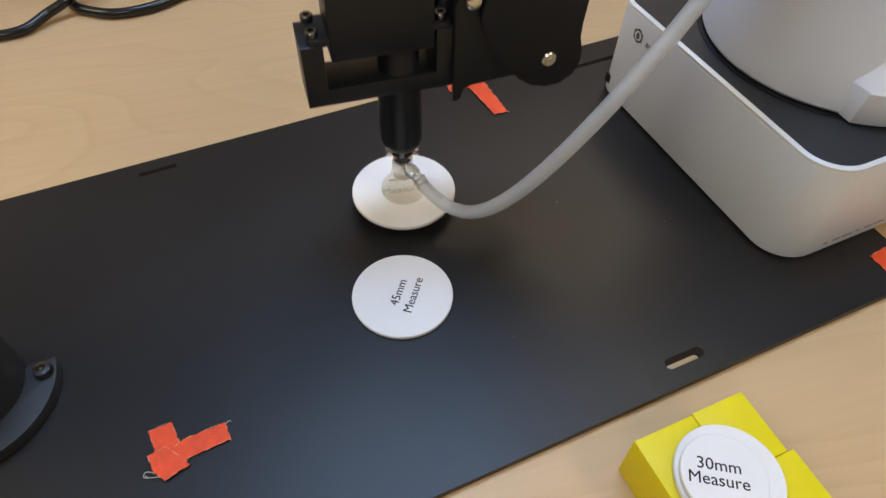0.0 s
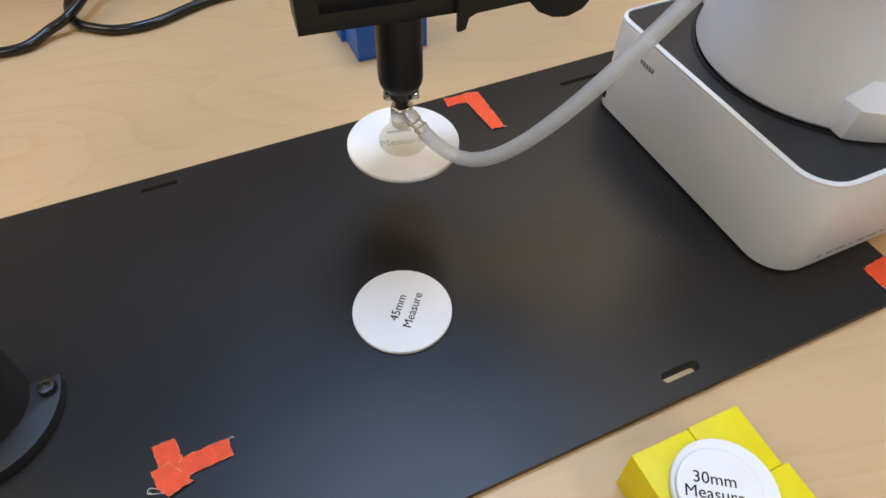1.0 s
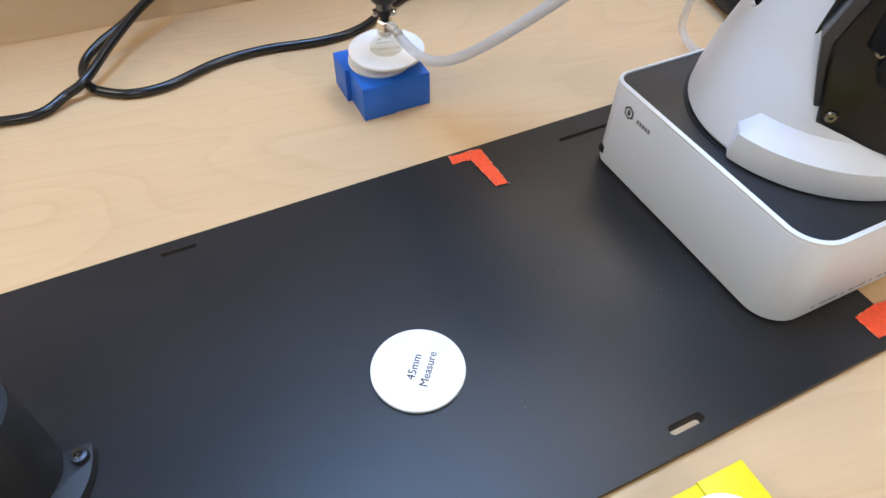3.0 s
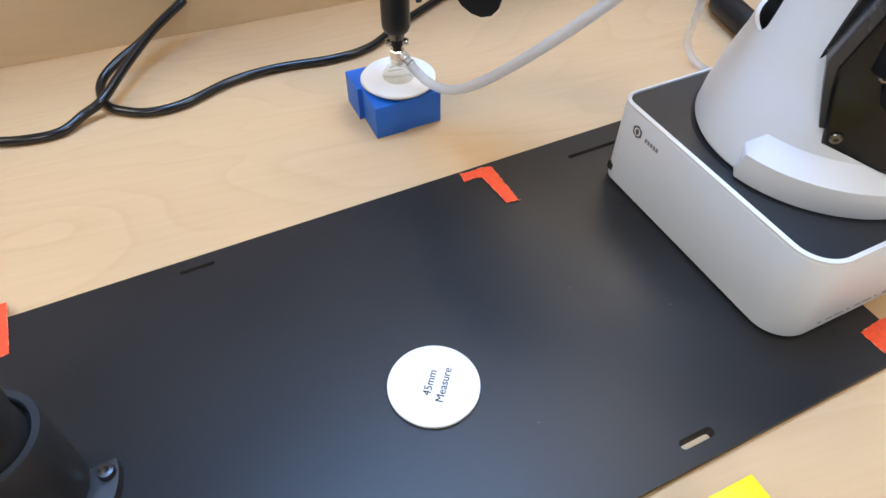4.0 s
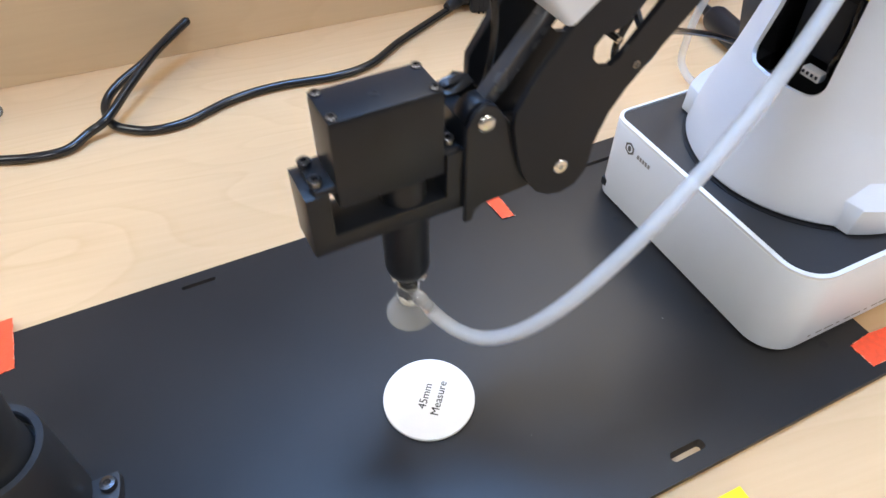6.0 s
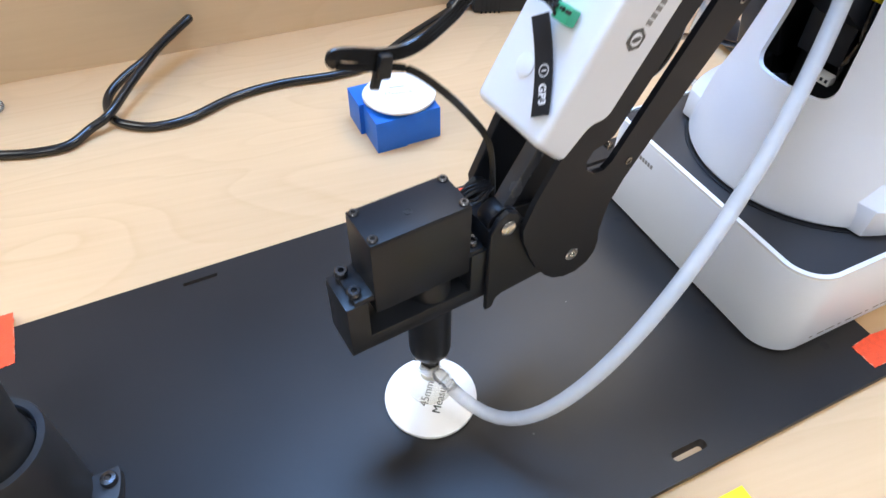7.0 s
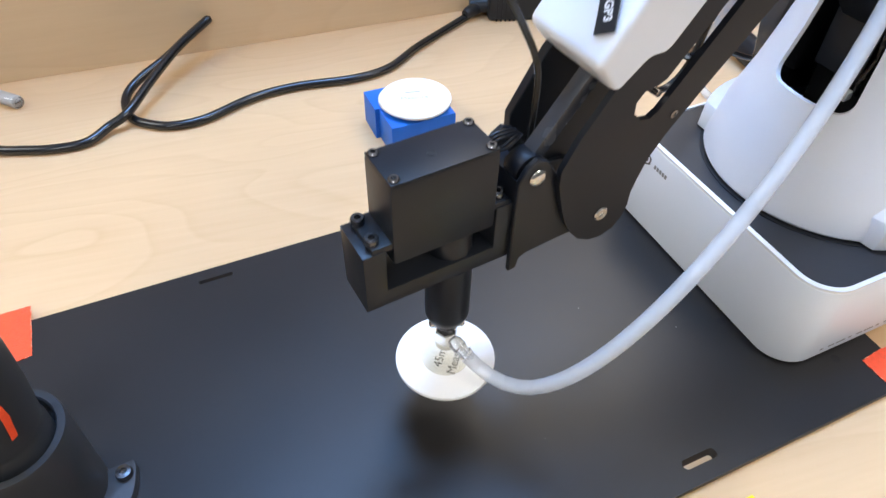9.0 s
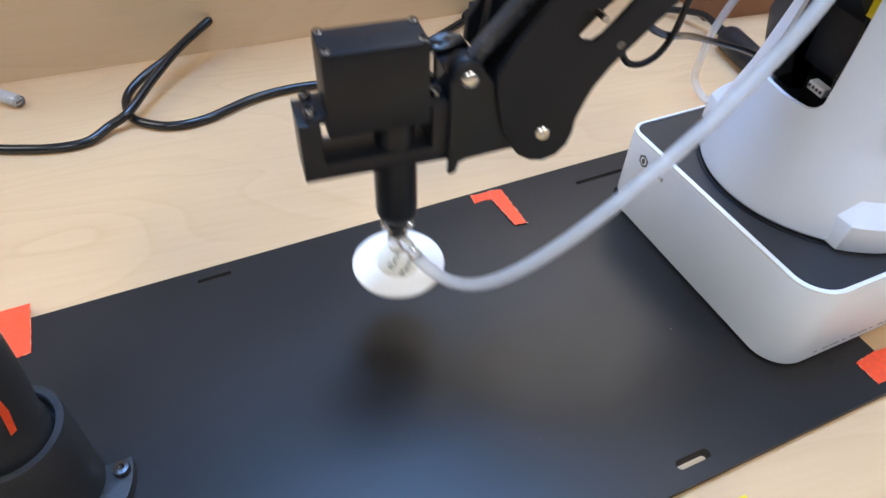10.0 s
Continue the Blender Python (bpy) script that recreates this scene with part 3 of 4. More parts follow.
for i in range(4):
    part("socket_pin", bm_box(0.0010, 0.0011, 0.0014, (0.0386, 0.0032 + 0.0025 * i, 0.1183)), M_DARKSTEEL, turret)
for s in (1, -1):
    mo = part("motor", bm_prism([(0.0090, 0.0890), (0.0110, 0.0990), (0.0150, 0.1150), (0.0165, 0.1260), (0.0060, 0.1640), (-0.030, 0.1660), (-0.052, 0.1500), (-0.052, 0.0860), (-0.034, 0.0785), (-0.018, 0.0810), (0.000, 0.0860)], 0.0335, 0.0610, 0.0030, 3,
              m=Matrix(((1, 0, 0, 0), (0, 0, s, 0), (0, 1, 0, 0), (0, 0, 0, 1)))), M_SMOKE, turret, "dark glossy motor cover")
    part("motor_bay", bm_prism([(0.016, 0.1040), (0.0230, 0.1220), (0.0205, 0.1360), (0.0130, 0.1760), (-0.010, 0.1780), (-0.010, 0.1040)], 0.0300, 0.0455, 0.0010, 2, m=Matrix(((1, 0, 0, 0), (0, 0, s, 0), (0, 1, 0, 0), (0, 0, 0, 1)))), M_GAP, turret)
    # greyer chamfer; the light on the cover's facets is put into its colour
    part("motor_shoulder", bm_prism([(0.0125, 0.0950), (0.0180, 0.1130), (0.0215, 0.1270), (0.0110, 0.1640), (-0.0100, 0.1640), (-0.0100, 0.0950)], 0.0440, 0.0575, 0.0016, 2, m=Matrix(((1, 0, 0, 0), (0, 0, s, 0), (0, 1, 0, 0), (0, 0, 0, 1)))), M_LINK, mo)
    for ax, az in ((0.0045, 0.0945), (-0.001, 0.1280), (-0.036, 0.1460), (-0.036, 0.0960)):
        part("motor_screw", bm_lathe([(0.0026, 0), (0.0028, 0.0012), (0.0022, 0.0018), (0.0011, 0.0018), (0.0010, 0.0008), (0, 0.0008)], 18), M_DARKSTEEL, mo,
             m=pose(ax, s * 0.0608, az, -90 * s, 0, 0))
    # cylinder added through the cover's face to imitate its reflection
    part("can_reflection", bm_lathe([(0.0088, 0.1290), (0.0094, 0.1300), (0.0094, 0.1560), (0.0088, 0.1570), (0.0070, 0.1574), (0, 0.1574)], 32), M_BLACKM, mo, "dark grey cylinder standing for a reflection on the smoked cover", m=pose(-0.0030, s * 0.0570, 0))
    part("motor_hub", bm_lathe([(0.010, 0), (0.010, 0.003), (0.0085, 0.004), (0.004, 0.004), (0.0035, 0.002), (0, 0.002)], 28), M_BLACKM, mo, m=pose(-0.012, s * 0.0608, 0.1230, -90 * s, 0, 0))

part("hanging_lead", bm_tube(smooth_path([(0.112, -0.024, 0.178), (0.1235, -0.028, 0.152), (0.1275, -0.030, 0.1360), (0.1235, -0.030, 0.1255), (0.1150, -0.030, 0.1222), (0.1060, -0.030, 0.1262), (0.1000, -0.030, 0.1370), (0.0970, -0.030, 0.1530), (0.0930, -0.028, 0.1800)], 10), 0.0017, 10), M_CABLE, turret, "thin black lead hanging beside the forearm")
part("loop_lead", bm_tube(smooth_path([(0.140, -0.014, 0.1720), (0.126, -0.019, 0.1520), (0.110, -0.027, 0.1395), (0.092, -0.038, 0.1300), (0.070, -0.055, 0.1180), (0.042, -0.0700, 0.1035), (0.0122, -0.0754, 0.091), (-0.0115, -0.0733, 0.0815), (-0.0206, -0.0724, 0.0845), (-0.0211, -0.0724, 0.096), (-0.0147, -0.073, 0.11), (-0.005, -0.0738, 0.1235), (0.0074, -0.073, 0.145), (0.0176, -0.0709, 0.17)], 10), 0.0018, 10), M_CABLE, turret, "thin black lead looped beside the column")

# upper arm: its x runs from the shoulder to the elbow
upper = part("upper_arm", bm_prism(rounded(-0.014, UPPER + 0.012, -0.012, 0.012, 0.0115, 8), -0.012, 0.012, 0.0012, 2, m=pose(0, 0, 0, 90, 0, 0)), M_BLACKM, robot, "black upper arm between shoulder and elbow")
for s in (1, -1):
    part("joint_cap", bm_lathe([(0.011, 0), (0.011, 0.002), (0.009, 0.003), (0, 0.003)], 28), M_BLACKM, upper, m=pose(UPPER, s * 0.0120, 0, -90 * s, 0, 0))

# forearm: its x runs from the elbow to the wrist, z is its upper side, y the side of the air hose
fore = part("forearm", bmesh.new(), M_BLACKM, robot, "black forearm of two slotted side plates")


def side_plate(y0, y1):
    """One side plate: a long bar, a slot and a wide rounded end at the wrist."""
    outline = [(-0.014, -0.002), (-0.006, -0.0050), (0.043, -0.0050), (0.0655, -0.0036), (0.090, -0.0022), (0.109, -0.0016), (0.1200, -0.0028), (0.1285, -0.0058), (0.1345, -0.0085), (0.1395, -0.0125),
               (0.1450, -0.0150), (0.1510, -0.0150), (0.1565, -0.0115), (0.1595, -0.0060), (0.1605, 0.0010), (0.1590, 0.0075), (0.1560, 0.0150), (0.1500, 0.0240),
               (0.1430, 0.0330), (0.1380, 0.0370), (0.1250, 0.0395), (0.100, 0.0405), (0.060, 0.0385), (0.010, 0.0380), (-0.010, 0.030), (-0.018, 0.010)]
    hole = [(0.006, 0.0126), (0.1030, 0.0124), (0.1072, 0.0138), (0.1094, 0.0178), (0.1086, 0.0232), (0.1052, 0.0264), (0.1005, 0.0264), (0.0968, 0.0226), (0.0930, 0.0206), (0.006, 0.0198)]
    bm = bmesh.new()
    edges, loops = [], []
    for pts in (outline, hole):
        vs = [bm.verts.new((x, 0, z)) for x, z in pts]
        edges += [bm.edges.new((vs[i], vs[(i + 1) % len(vs)])) for i in range(len(vs))]
    bmesh.ops.triangle_fill(bm, use_beauty=True, use_dissolve=False, edges=edges)
    r = bmesh.ops.extrude_face_region(bm, geom=bm.faces[:])
    for v in r["geom"]:
        if isinstance(v, bmesh.types.BMVert):
            v.co.y = y1
    for v in bm.verts:
        if abs(v.co.y) < 1e-9:
            v.co.y = y0
    bmesh.ops.recalc_face_normals(bm, faces=bm.faces)
    return bm


fore.data = mesh_of("forearm", side_plate(0.0125, 0.0150), M_BLACKM)
part("side_plate", side_plate(-0.0150, -0.0125), M_BLACKM, fore)
part("inner_spine", bm_box(0.096, 0.0240, 0.015, (0.052, 0, 0.0285), 0.001), M_BLACKM, fore)
part("far_web", bm_prism([(0.072, 0.0300), (0.072, 0.0480), (0.1080, 0.0496), (0.1335, 0.0464), (0.1408, 0.0405), (0.1416, 0.0320), (0.1300, 0.0240), (0.1000, 0.0220)], 0.0118, 0.0157, 0.0004, 1, m=pose(0, 0, 0, 90, 0, 0)), M_BLACKM, fore, "black far side plate under the cover")
for x, z in ((0.0335, 0.0110), (0.0985, 0.0150), (0.0100, 0.0150)):
    part("cross_pin", bm_lathe([(0.0014, -0.0125), (0.0014, 0.0125)], 14), M_STEEL, fore, m=pose(x, 0, z, 90, 0, 0))
link = part("parallel_link", bm_box(0.125, 0.0065, 0.0055, (-0.0625, 0.004, 0), 0.001), M_LINK, robot, "grey parallel link bar")
part("link_eye", bm_lathe([(0.0062, -0.0040), (0.0066, -0.0034), (0.0066, 0.0034), (0.0062, 0.0040)], 28), M_BLACKM, link, m=pose(0, 0.0045, 0, 90, 0, 0))
for x, z in ((0.0342, 0.0000), (0.1012, 0.0030)):
    part("plate_screw", bm_lathe([(0.0016, 0), (0.0017, 0.0004), (0.0008, 0.0005), (0.0007, 0.0002), (0, 0.0002)], 14), M_DARKSTEEL, fore, m=pose(x, 0.0150, z, -90, 0, 0))
part("wrist_pin", bm_lathe([(0.0031, 0), (0.0032, 0.0007), (0.0027, 0.0012), (0.0012, 0.0012), (0.0011, 0.0004), (0, 0.0004)], 24), M_STEEL, fore, "bright pin at the wrist", m=pose(FORE, 0.0150, 0, -90, 0, 0))
# white top cover with its end cap
def cover_mesh():
    """A rounded hood; its underside rises towards the wrist end."""
    bm = bm_prism([(-0.020, 0.0360), (0.0865, 0.0360), (0.0905, 0.0420), (0.1062, 0.0452), (0.1030, 0.0600), (-0.020, 0.0610)], -0.0188, 0.0188, m=pose(0, 0, 0, 90, 0, 0))
    es = [e for e in bm.edges if min(v.co.z for v in e.verts) > 0.0445 or abs(e.verts[0].co.y - e.verts[1].co.y) > 0.03]
    bmesh.ops.bevel(bm, geom=es, offset=0.0034, segments=4, profile=0.6, affect="EDGES")
    return bm


cover = part("cover", cover_mesh(), M_WHITE, fore, "white rounded forearm cover")
for i in range(4):
    part("vent_slit", bm_box(0.00035, 0.0100 - 0.0012 * i, 0.0002, (0.0385 + 0.0050 * i, 0.003, 0.06075), 0.0000), M_GREYINK, cover)
part("screw_cap", bm_lathe([(0.0040, 0), (0.0040, 0.0005), (0.0033, 0.0008), (0, 0.0008)], 24), M_WHITE, cover, m=pose(0.0838, -0.0036, 0.0603))
name_plate = part("name_plate", bm_prism([(0.0040 * math.cos(radians(60 * i)), 0.0040 * math.sin(radians(60 * i))) for i in range(6)], 0, 0.0001), M_GREYINK, cover, m=pose(0.0600, 0.0190, 0.0460, -90, 0, 0))
part("mark_ring", bm_prism([(0.0023 * math.cos(radians(15 * i)), 0.0023 * math.sin(radians(15 * i))) for i in range(24)], 0.0001, 0.0002), M_WHITE, name_plate)
part("mark_core", bm_prism([(0.0013 * math.cos(radians(15 * i + 40)), 0.0017 * math.sin(radians(15 * i))) for i in range(24)], 0.0002, 0.00028), M_GREYINK, name_plate)
for i in range(5):
    part("name_bar", bm_box(0.0017, 0.00012, 0.0026), M_MARK, cover, m=pose(0.0540 - 0.0024 * i, 0.0190, 0.0446 - 0.0002 * i))
socket = part("green_socket", bm_box(0.0072, 0.0055, 0.0045, (0, 0, 0), 0.0006), M_GREEN, fore, "green plastic cable socket", m=pose(0.0635, 0.0035, 0.0630, 0, 0, 90))
for i in range(3):
    part("socket_key", bm_box(0.0016, 0.0012, 0.0012, (0.003 - 0.003 * i, 0.0012, 0.0028)), M_SLOT, socket)
# ribbon lead from the socket, tied in a loop, down to the wrist servo
lead = smooth_path([(0.0640, 0.0015, 0.0635), (0.0612, -0.0030, 0.0675), (0.0626, -0.0040, 0.0835), (0.0687, -0.0040, 0.0942), (0.0780, -0.0040, 0.0980), (0.0892, -0.0040, 0.1055), (0.0945, -0.0040, 0.1152), (0.0970, -0.0040, 0.1265), (0.0990, -0.0040, 0.1300),
                    (0.1008, -0.0040, 0.1270), (0.0985, -0.0040, 0.1160), (0.0962, -0.0040, 0.1040), (0.0995, -0.0040, 0.0892), (0.1054, -0.0040, 0.0733), (0.1139, -0.0040, 0.0572), (0.1290, -0.0030, 0.0455), (0.1400, 0.0000, 0.0420)], 8)
for k in range(4):
    strand = []
    for i, p in enumerate(lead):
        d = lead[min(i + 1, len(lead) - 1)] - lead[max(i - 1, 0)]
        side = Vector((-d.z, 0.0, d.x)).normalized()
        w = 0.00115 if i < 50 else (0.00115 - 0.0006 * min((i - 50) / 25, 1))
        strand.append(p + side * w * (k - 1.5) * (1 if i < 64 else 0.75))
    part("ribbon_strand", bm_tube(strand, 0.00068, 8), M_CABLE, fore)
part("cable_tie", bm_box(0.0075, 0.0060, 0.0042, (0, 0, 0), 0.0009), M_BLACK, fore, m=pose(0.0968, -0.0040, 0.1135, 0, 20, 0))
part("tie_tail", bm_box(0.0060, 0.0016, 0.0028, (0.0032, 0, 0), 0.0004), M_BLACK, fore, m=pose(0.0985, -0.0035, 0.1140, 0, 12, 0))
bend = [(0.033 * k / 10, 0.0016 * math.sin(math.pi * k / 10) - 0.0012 * (1 - k / 10)) for k in range(11)]
flag = part("cable_flag", bm_prism([(x, y + 0.0036) for x, y in bend] + [(x, y - 0.0036) for x, y in reversed(bend)], -0.0002, 0.0002), M_BLACK, fore, "black curved cable flag with white print", m=pose(0.0672, -0.0060, 0.0622, 0, 1.0, 37))
words("GP3", 0.0040, M_WHITEINK, flag, pose(0.0262, 0.0008, 0.0003, 0, 0, 0), bold=0.00012)
words("1", 0.0026, M_WHITEINK, flag, pose(0.0186, 0.0013, 0.0003, 0, 0, 0), bold=0.00008)
ring = bmesh.new()
ro = [[ring.verts.new((r * math.cos(radians(15 * i)), r * math.sin(radians(15 * i)), 0)) for i in range(24)] for r in (0.0017, 0.0021)]
for i in range(24):
    ring.faces.new((ro[0][i], ro[0][(i + 1) % 24], ro[1][(i + 1) % 24], ro[1][i]))
part("number_ring", ring, M_WHITEINK, flag, m=pose(0.0186, 0.0013, 0.0003))

# tool head: origin at the mouth of the suction cup, x points away from the column, z up
head = part("tool_head", bmesh.new(), M_BLACK, robot, "black wrist bracket with servo and suction tool")
head.data = mesh_of("tool_head", bm_prism([(-0.0275, 0.0680), (-0.0205, 0.0645), (0.0388, 0.0645), (0.0388, 0.0920), (0.0302, 0.0920), (0.0302, 0.0722), (-0.0135, 0.0722), (-0.0135, 0.0920), (-0.0205, 0.0920), (-0.0205, 0.1020), (-0.0275, 0.1020)],
                                          -0.0095, 0.0095, 0.0006, 2, m=pose(0, 0, 0, 90, 0, 0)), M_BLACK)
for s in (1, -1):
    part("bracket_cheek", bm_prism([(-0.0200, 0.0582), (-0.0200, 0.1020), (-0.0230, 0.1080), (-0.0270, 0.1105), (-0.0315, 0.1085), (-0.0345, 0.1040), (-0.0470, 0.0860), (-0.0600, 0.0840), (-0.0665, 0.0790),
              (-0.0680, 0.0720), (-0.0640, 0.0675), (-0.0570, 0.0665), (-0.0450, 0.0662), (-0.0275, 0.0648), (-0.0246, 0.0634), (-0.0234, 0.0588), (-0.0212, 0.0580)],
             0.0098, 0.0122, 0.0004, 1, m=pose(0, 0, 0, 90, 0, 0) if s < 0 else Matrix(((1, 0, 0, 0), (0, 0, 1, 0), (0, 1, 0, 0), (0, 0, 0, 1)))), M_BLACK, head)
servo = part("servo", bm_box(0.0405, 0.0200, 0.0345, (0.0075, 0, 0.1012), 0.0014), M_BLACK, head, "black box servo motor")
part("servo_lid", bm_box(0.0400, 0.0195, 0.0010, (0.0075, 0, 0.1187), 0.0004), M_BLACKM, servo)
part("servo_ear", bm_box(0.0545, 0.0180, 0.0030, (0.0080, 0, 0.0925), 0.0005), M_BLACK, servo)
part("lid_mark", bm_lathe([(0.0016, 0), (0.0016, 0.0002), (0.0012, 0.0002), (0.0011, 0.00005), (0, 0.00005)], 18), M_BLACK, servo, m=pose(0.0085, 0.001, 0.1192))
for x, y in ((0.0253, 0.0074), (0.0253, -0.0074), (-0.0105, 0.0074), (-0.0105, -0.0074)):
    part("servo_screw", bm_lathe([(0.0019, 0), (0.0020, 0.0008), (0.0016, 0.0013), (0.0009, 0.0013), (0.0008, 0.0005), (0, 0.0005)], 16), M_DARKSTEEL, servo, m=pose(x, y, 0.1190))
for x, y in ((0.0335, 0.0055), (0.0335, -0.0055), (-0.0160, 0.0055), (-0.0160, -0.0055)):
    part("bracket_screw", bm_lathe([(0.0024, 0), (0.0025, 0.0026), (0.0022, 0.0030), (0.0012, 0.0030), (0.0011, 0.0012), (0, 0.0012)], 18), M_DARKSTEEL, servo, m=pose(x, y, 0.0938))
for i in range(5):
    y = -0.0065 + 0.0026 * i
    part("servo_wire", bm_tube(smooth_path([(-0.0120, y * 0.7, 0.1085), (-0.0155, y * 0.8, 0.1105 + 0.0004 * i), (-0.0195, y * 0.9, 0.1120 + 0.0006 * (i % 3)), (-0.0240, y * 0.7 - 0.0010, 0.1125), (-0.0290, y * 0.4 - 0.0030, 0.1118)], 6), 0.00062, 8), M_CABLE, servo)
for s in (1, -1):
    part("bracket_pin", bm_lathe([(0.0034, 0), (0.0035, 0.0008), (0.0029, 0.0015), (0.0019, 0.0018), (0, 0.0018)], 24), M_STEEL, head, m=pose(-0.0273, 0.0122 * s, 0.1030, -90 * s, 0, 0))
part("spindle", bm_lathe([(0.0056, 0.0295), (0.0080, 0.0300), (0.0090, 0.0322), (0.0093, 0.0345), (0.0093, 0.0640), (0.0088, 0.0646), (0.0088, 0.0720), (0.0086, 0.0725), (0.0086, 0.0860), (0, 0.0860)], 40), M_BLACK, head, "black round tool spindle")
part("coupling", bm_lathe([(0.0048, 0.0240), (0.0052, 0.0245), (0.0052, 0.0300), (0, 0.0300)], 24), M_DARKSTEEL, head)
swivel = part("suction_swivel", bm_lathe([(0.0028, 0.0180), (0.0028, 0.0230), (0.0040, 0.0236), (0.0044, 0.0360), (0, 0.0360)], 20), M_BLACKM, robot, "turning suction fitting under the spindle")
part("nut", bm_lathe([(0.0046, 0.0135), (0.0052, 0.0140), (0.0052, 0.0200), (0.0046, 0.0206), (0, 0.0206)], 6), M_STEEL, swivel, "bright hexagon nut")
for a in (-20, 160):
    part("clamp_screw", bm_lathe([(0.0022, 0), (0.0026, 0.0006), (0.0026, 0.0026), (0.0019, 0.0034), (0.0010, 0.0034), (0.0009, 0.0020), (0, 0.0020)], 18), M_STEEL, swivel, m=pose(0.0042 * math.cos(radians(a)), 0.0042 * math.sin(radians(a)), 0.0255, 0, 90, a))
part("suction_cup", bm_lathe([(0.0040, 0.0085), (0.0060, 0.0052), (0.0098, 0.0006), (0.0106, 0.0000), (0.0110, 0.0006), (0.0108, 0.0022), (0.0092, 0.0050), (0.0066, 0.0074), (0.0056, 0.0100), (0.0056, 0.0125), (0.0045, 0.0130)], 40), M_CUP, swivel, "clear milky rubber suction cup")
part("cup_stem", bm_lathe([(0.0040, 0.0098), (0.0046, 0.0102), (0.0048, 0.0140), (0, 0.0140)], 28), M_MILK, swivel, "milky rubber stem inside the cup")
NOZZLE = Vector((0.0003, -0.0082, 0.0205))
NOZ_DIR = Vector((0.0375, -0.0550, -0.0520)).normalized()
part("hose_barb", bm_lathe([(0.0020, -0.002), (0.0032, 0.000), (0.0032, 0.0035), (0.0026, 0.0040), (0.0026, 0.0060), (0.0033, 0.0064), (0.0025, 0.0105), (0, 0.0105)], 18), M_CLEAR, swivel, "clear hose barb",
     m=Matrix.Translation(NOZZLE) @ NOZ_DIR.to_track_quat("Z", "Y").to_matrix().to_4x4())

# ---------------------------------------------------------------- air hose, in short rigid links
HOSE_N, HOSE_R = 48, 0.0031
hose = thing("air_hose", "milky silicone air hose from suction cup to the arm", "hose", pose(BX, BY, 0))
HOSE_STEP = 0.0067


def open_tube():
    bm = bm_lathe([(HOSE_R, -0.0001), (HOSE_R, HOSE_STEP)], 20)
    bmesh.ops.delete(bm, geom=[f for f in bm.faces if len(f.verts) > 4], context="FACES_ONLY")
    return bm


link_mesh = mesh_of("hose_link", open_tube(), M_HOSE, 60)
hose_links = []
for i in range(HOSE_N):
    ob = new("hose_link", link_mesh)
    ob.parent = hose
    hose_links.append(ob)


# ---------------------------------------------------------------- black stand at the plate's end
stand = thing("sensor_stand", "black round stand screwed to the plate by a flange", "stand", pose(-0.1905, 0.0308, 0.0))
FLANGE_R = 0.0333
foot = [(FLANGE_R * math.cos(radians(a)), FLANGE_R * math.sin(radians(a))) for a in range(-132, 5, 3)]
foot += [(FLANGE_R * 0.985 * math.cos(radians(5.5)), FLANGE_R * 0.985 * math.sin(radians(5.5)))] + [(0.0190 * math.cos(radians(a)), 0.0190 * math.sin(radians(a))) for a in range(8, -136, -6)]
part("flange", bm_prism(foot, 0.0002, 0.0060, 0.0006, 2), M_STAND, stand, "curved flange with a screwed lug")
part("barrel", bm_lathe([(0.0216, 0.0002), (0.0218, 0.0075), (0.0223, 0.0538), (0.0218, 0.0553), (0.0190, 0.0553), (0.0184, 0.0545), (0.0182, 0.0480), (0, 0.0480)], 64), M_STAND, stand, "black round barrel with an open collar")
part("post", bm_lathe([(0.0160, 0.0482), (0.0166, 0.0490), (0.0166, 0.0560), (0.0158, 0.0580), (0.0164, 0.0640), (0.0182, 0.0800), (0.0192, 0.1000), (0.0200, 0.1400), (0.0195, 0.1500), (0, 0.1500)], 56), M_STAND, stand, "black round post standing in the collar")
sc = part("flange_screw", bm_lathe([(0.0036, 0.0060), (0.0038, 0.0075), (0.0033, 0.0092), (0.0017, 0.0094), (0.0016, 0.0072), (0, 0.0072)], 28), M_DARKSTEEL, stand, m=pose(0.0287, -0.0030, 0))
for a in (-112,):
    part("flange_screw", bm_lathe([(0.0036, 0.0060), (0.0038, 0.0075), (0.0033, 0.0092), (0.0017, 0.0094), (0.0016, 0.0072), (0, 0.0072)], 28), M_DARKSTEEL, stand, m=pose(0.0288 * math.cos(radians(a - 8)), 0.0288 * math.sin(radians(a - 8)), 0))
part("tape_strip", bm_prism([(-0.0012, 0), (0.0012, 0.0006), (0.0022, 0.012), (0.0010, 0.024), (-0.0008, 0.023), (-0.0006, 0.011)], 0, 0.0003), M_ORANGE, stand, "strip of orange tape on the black stand", m=pose(0.0106, -0.0146, 0.0720, 93, 4, 38))

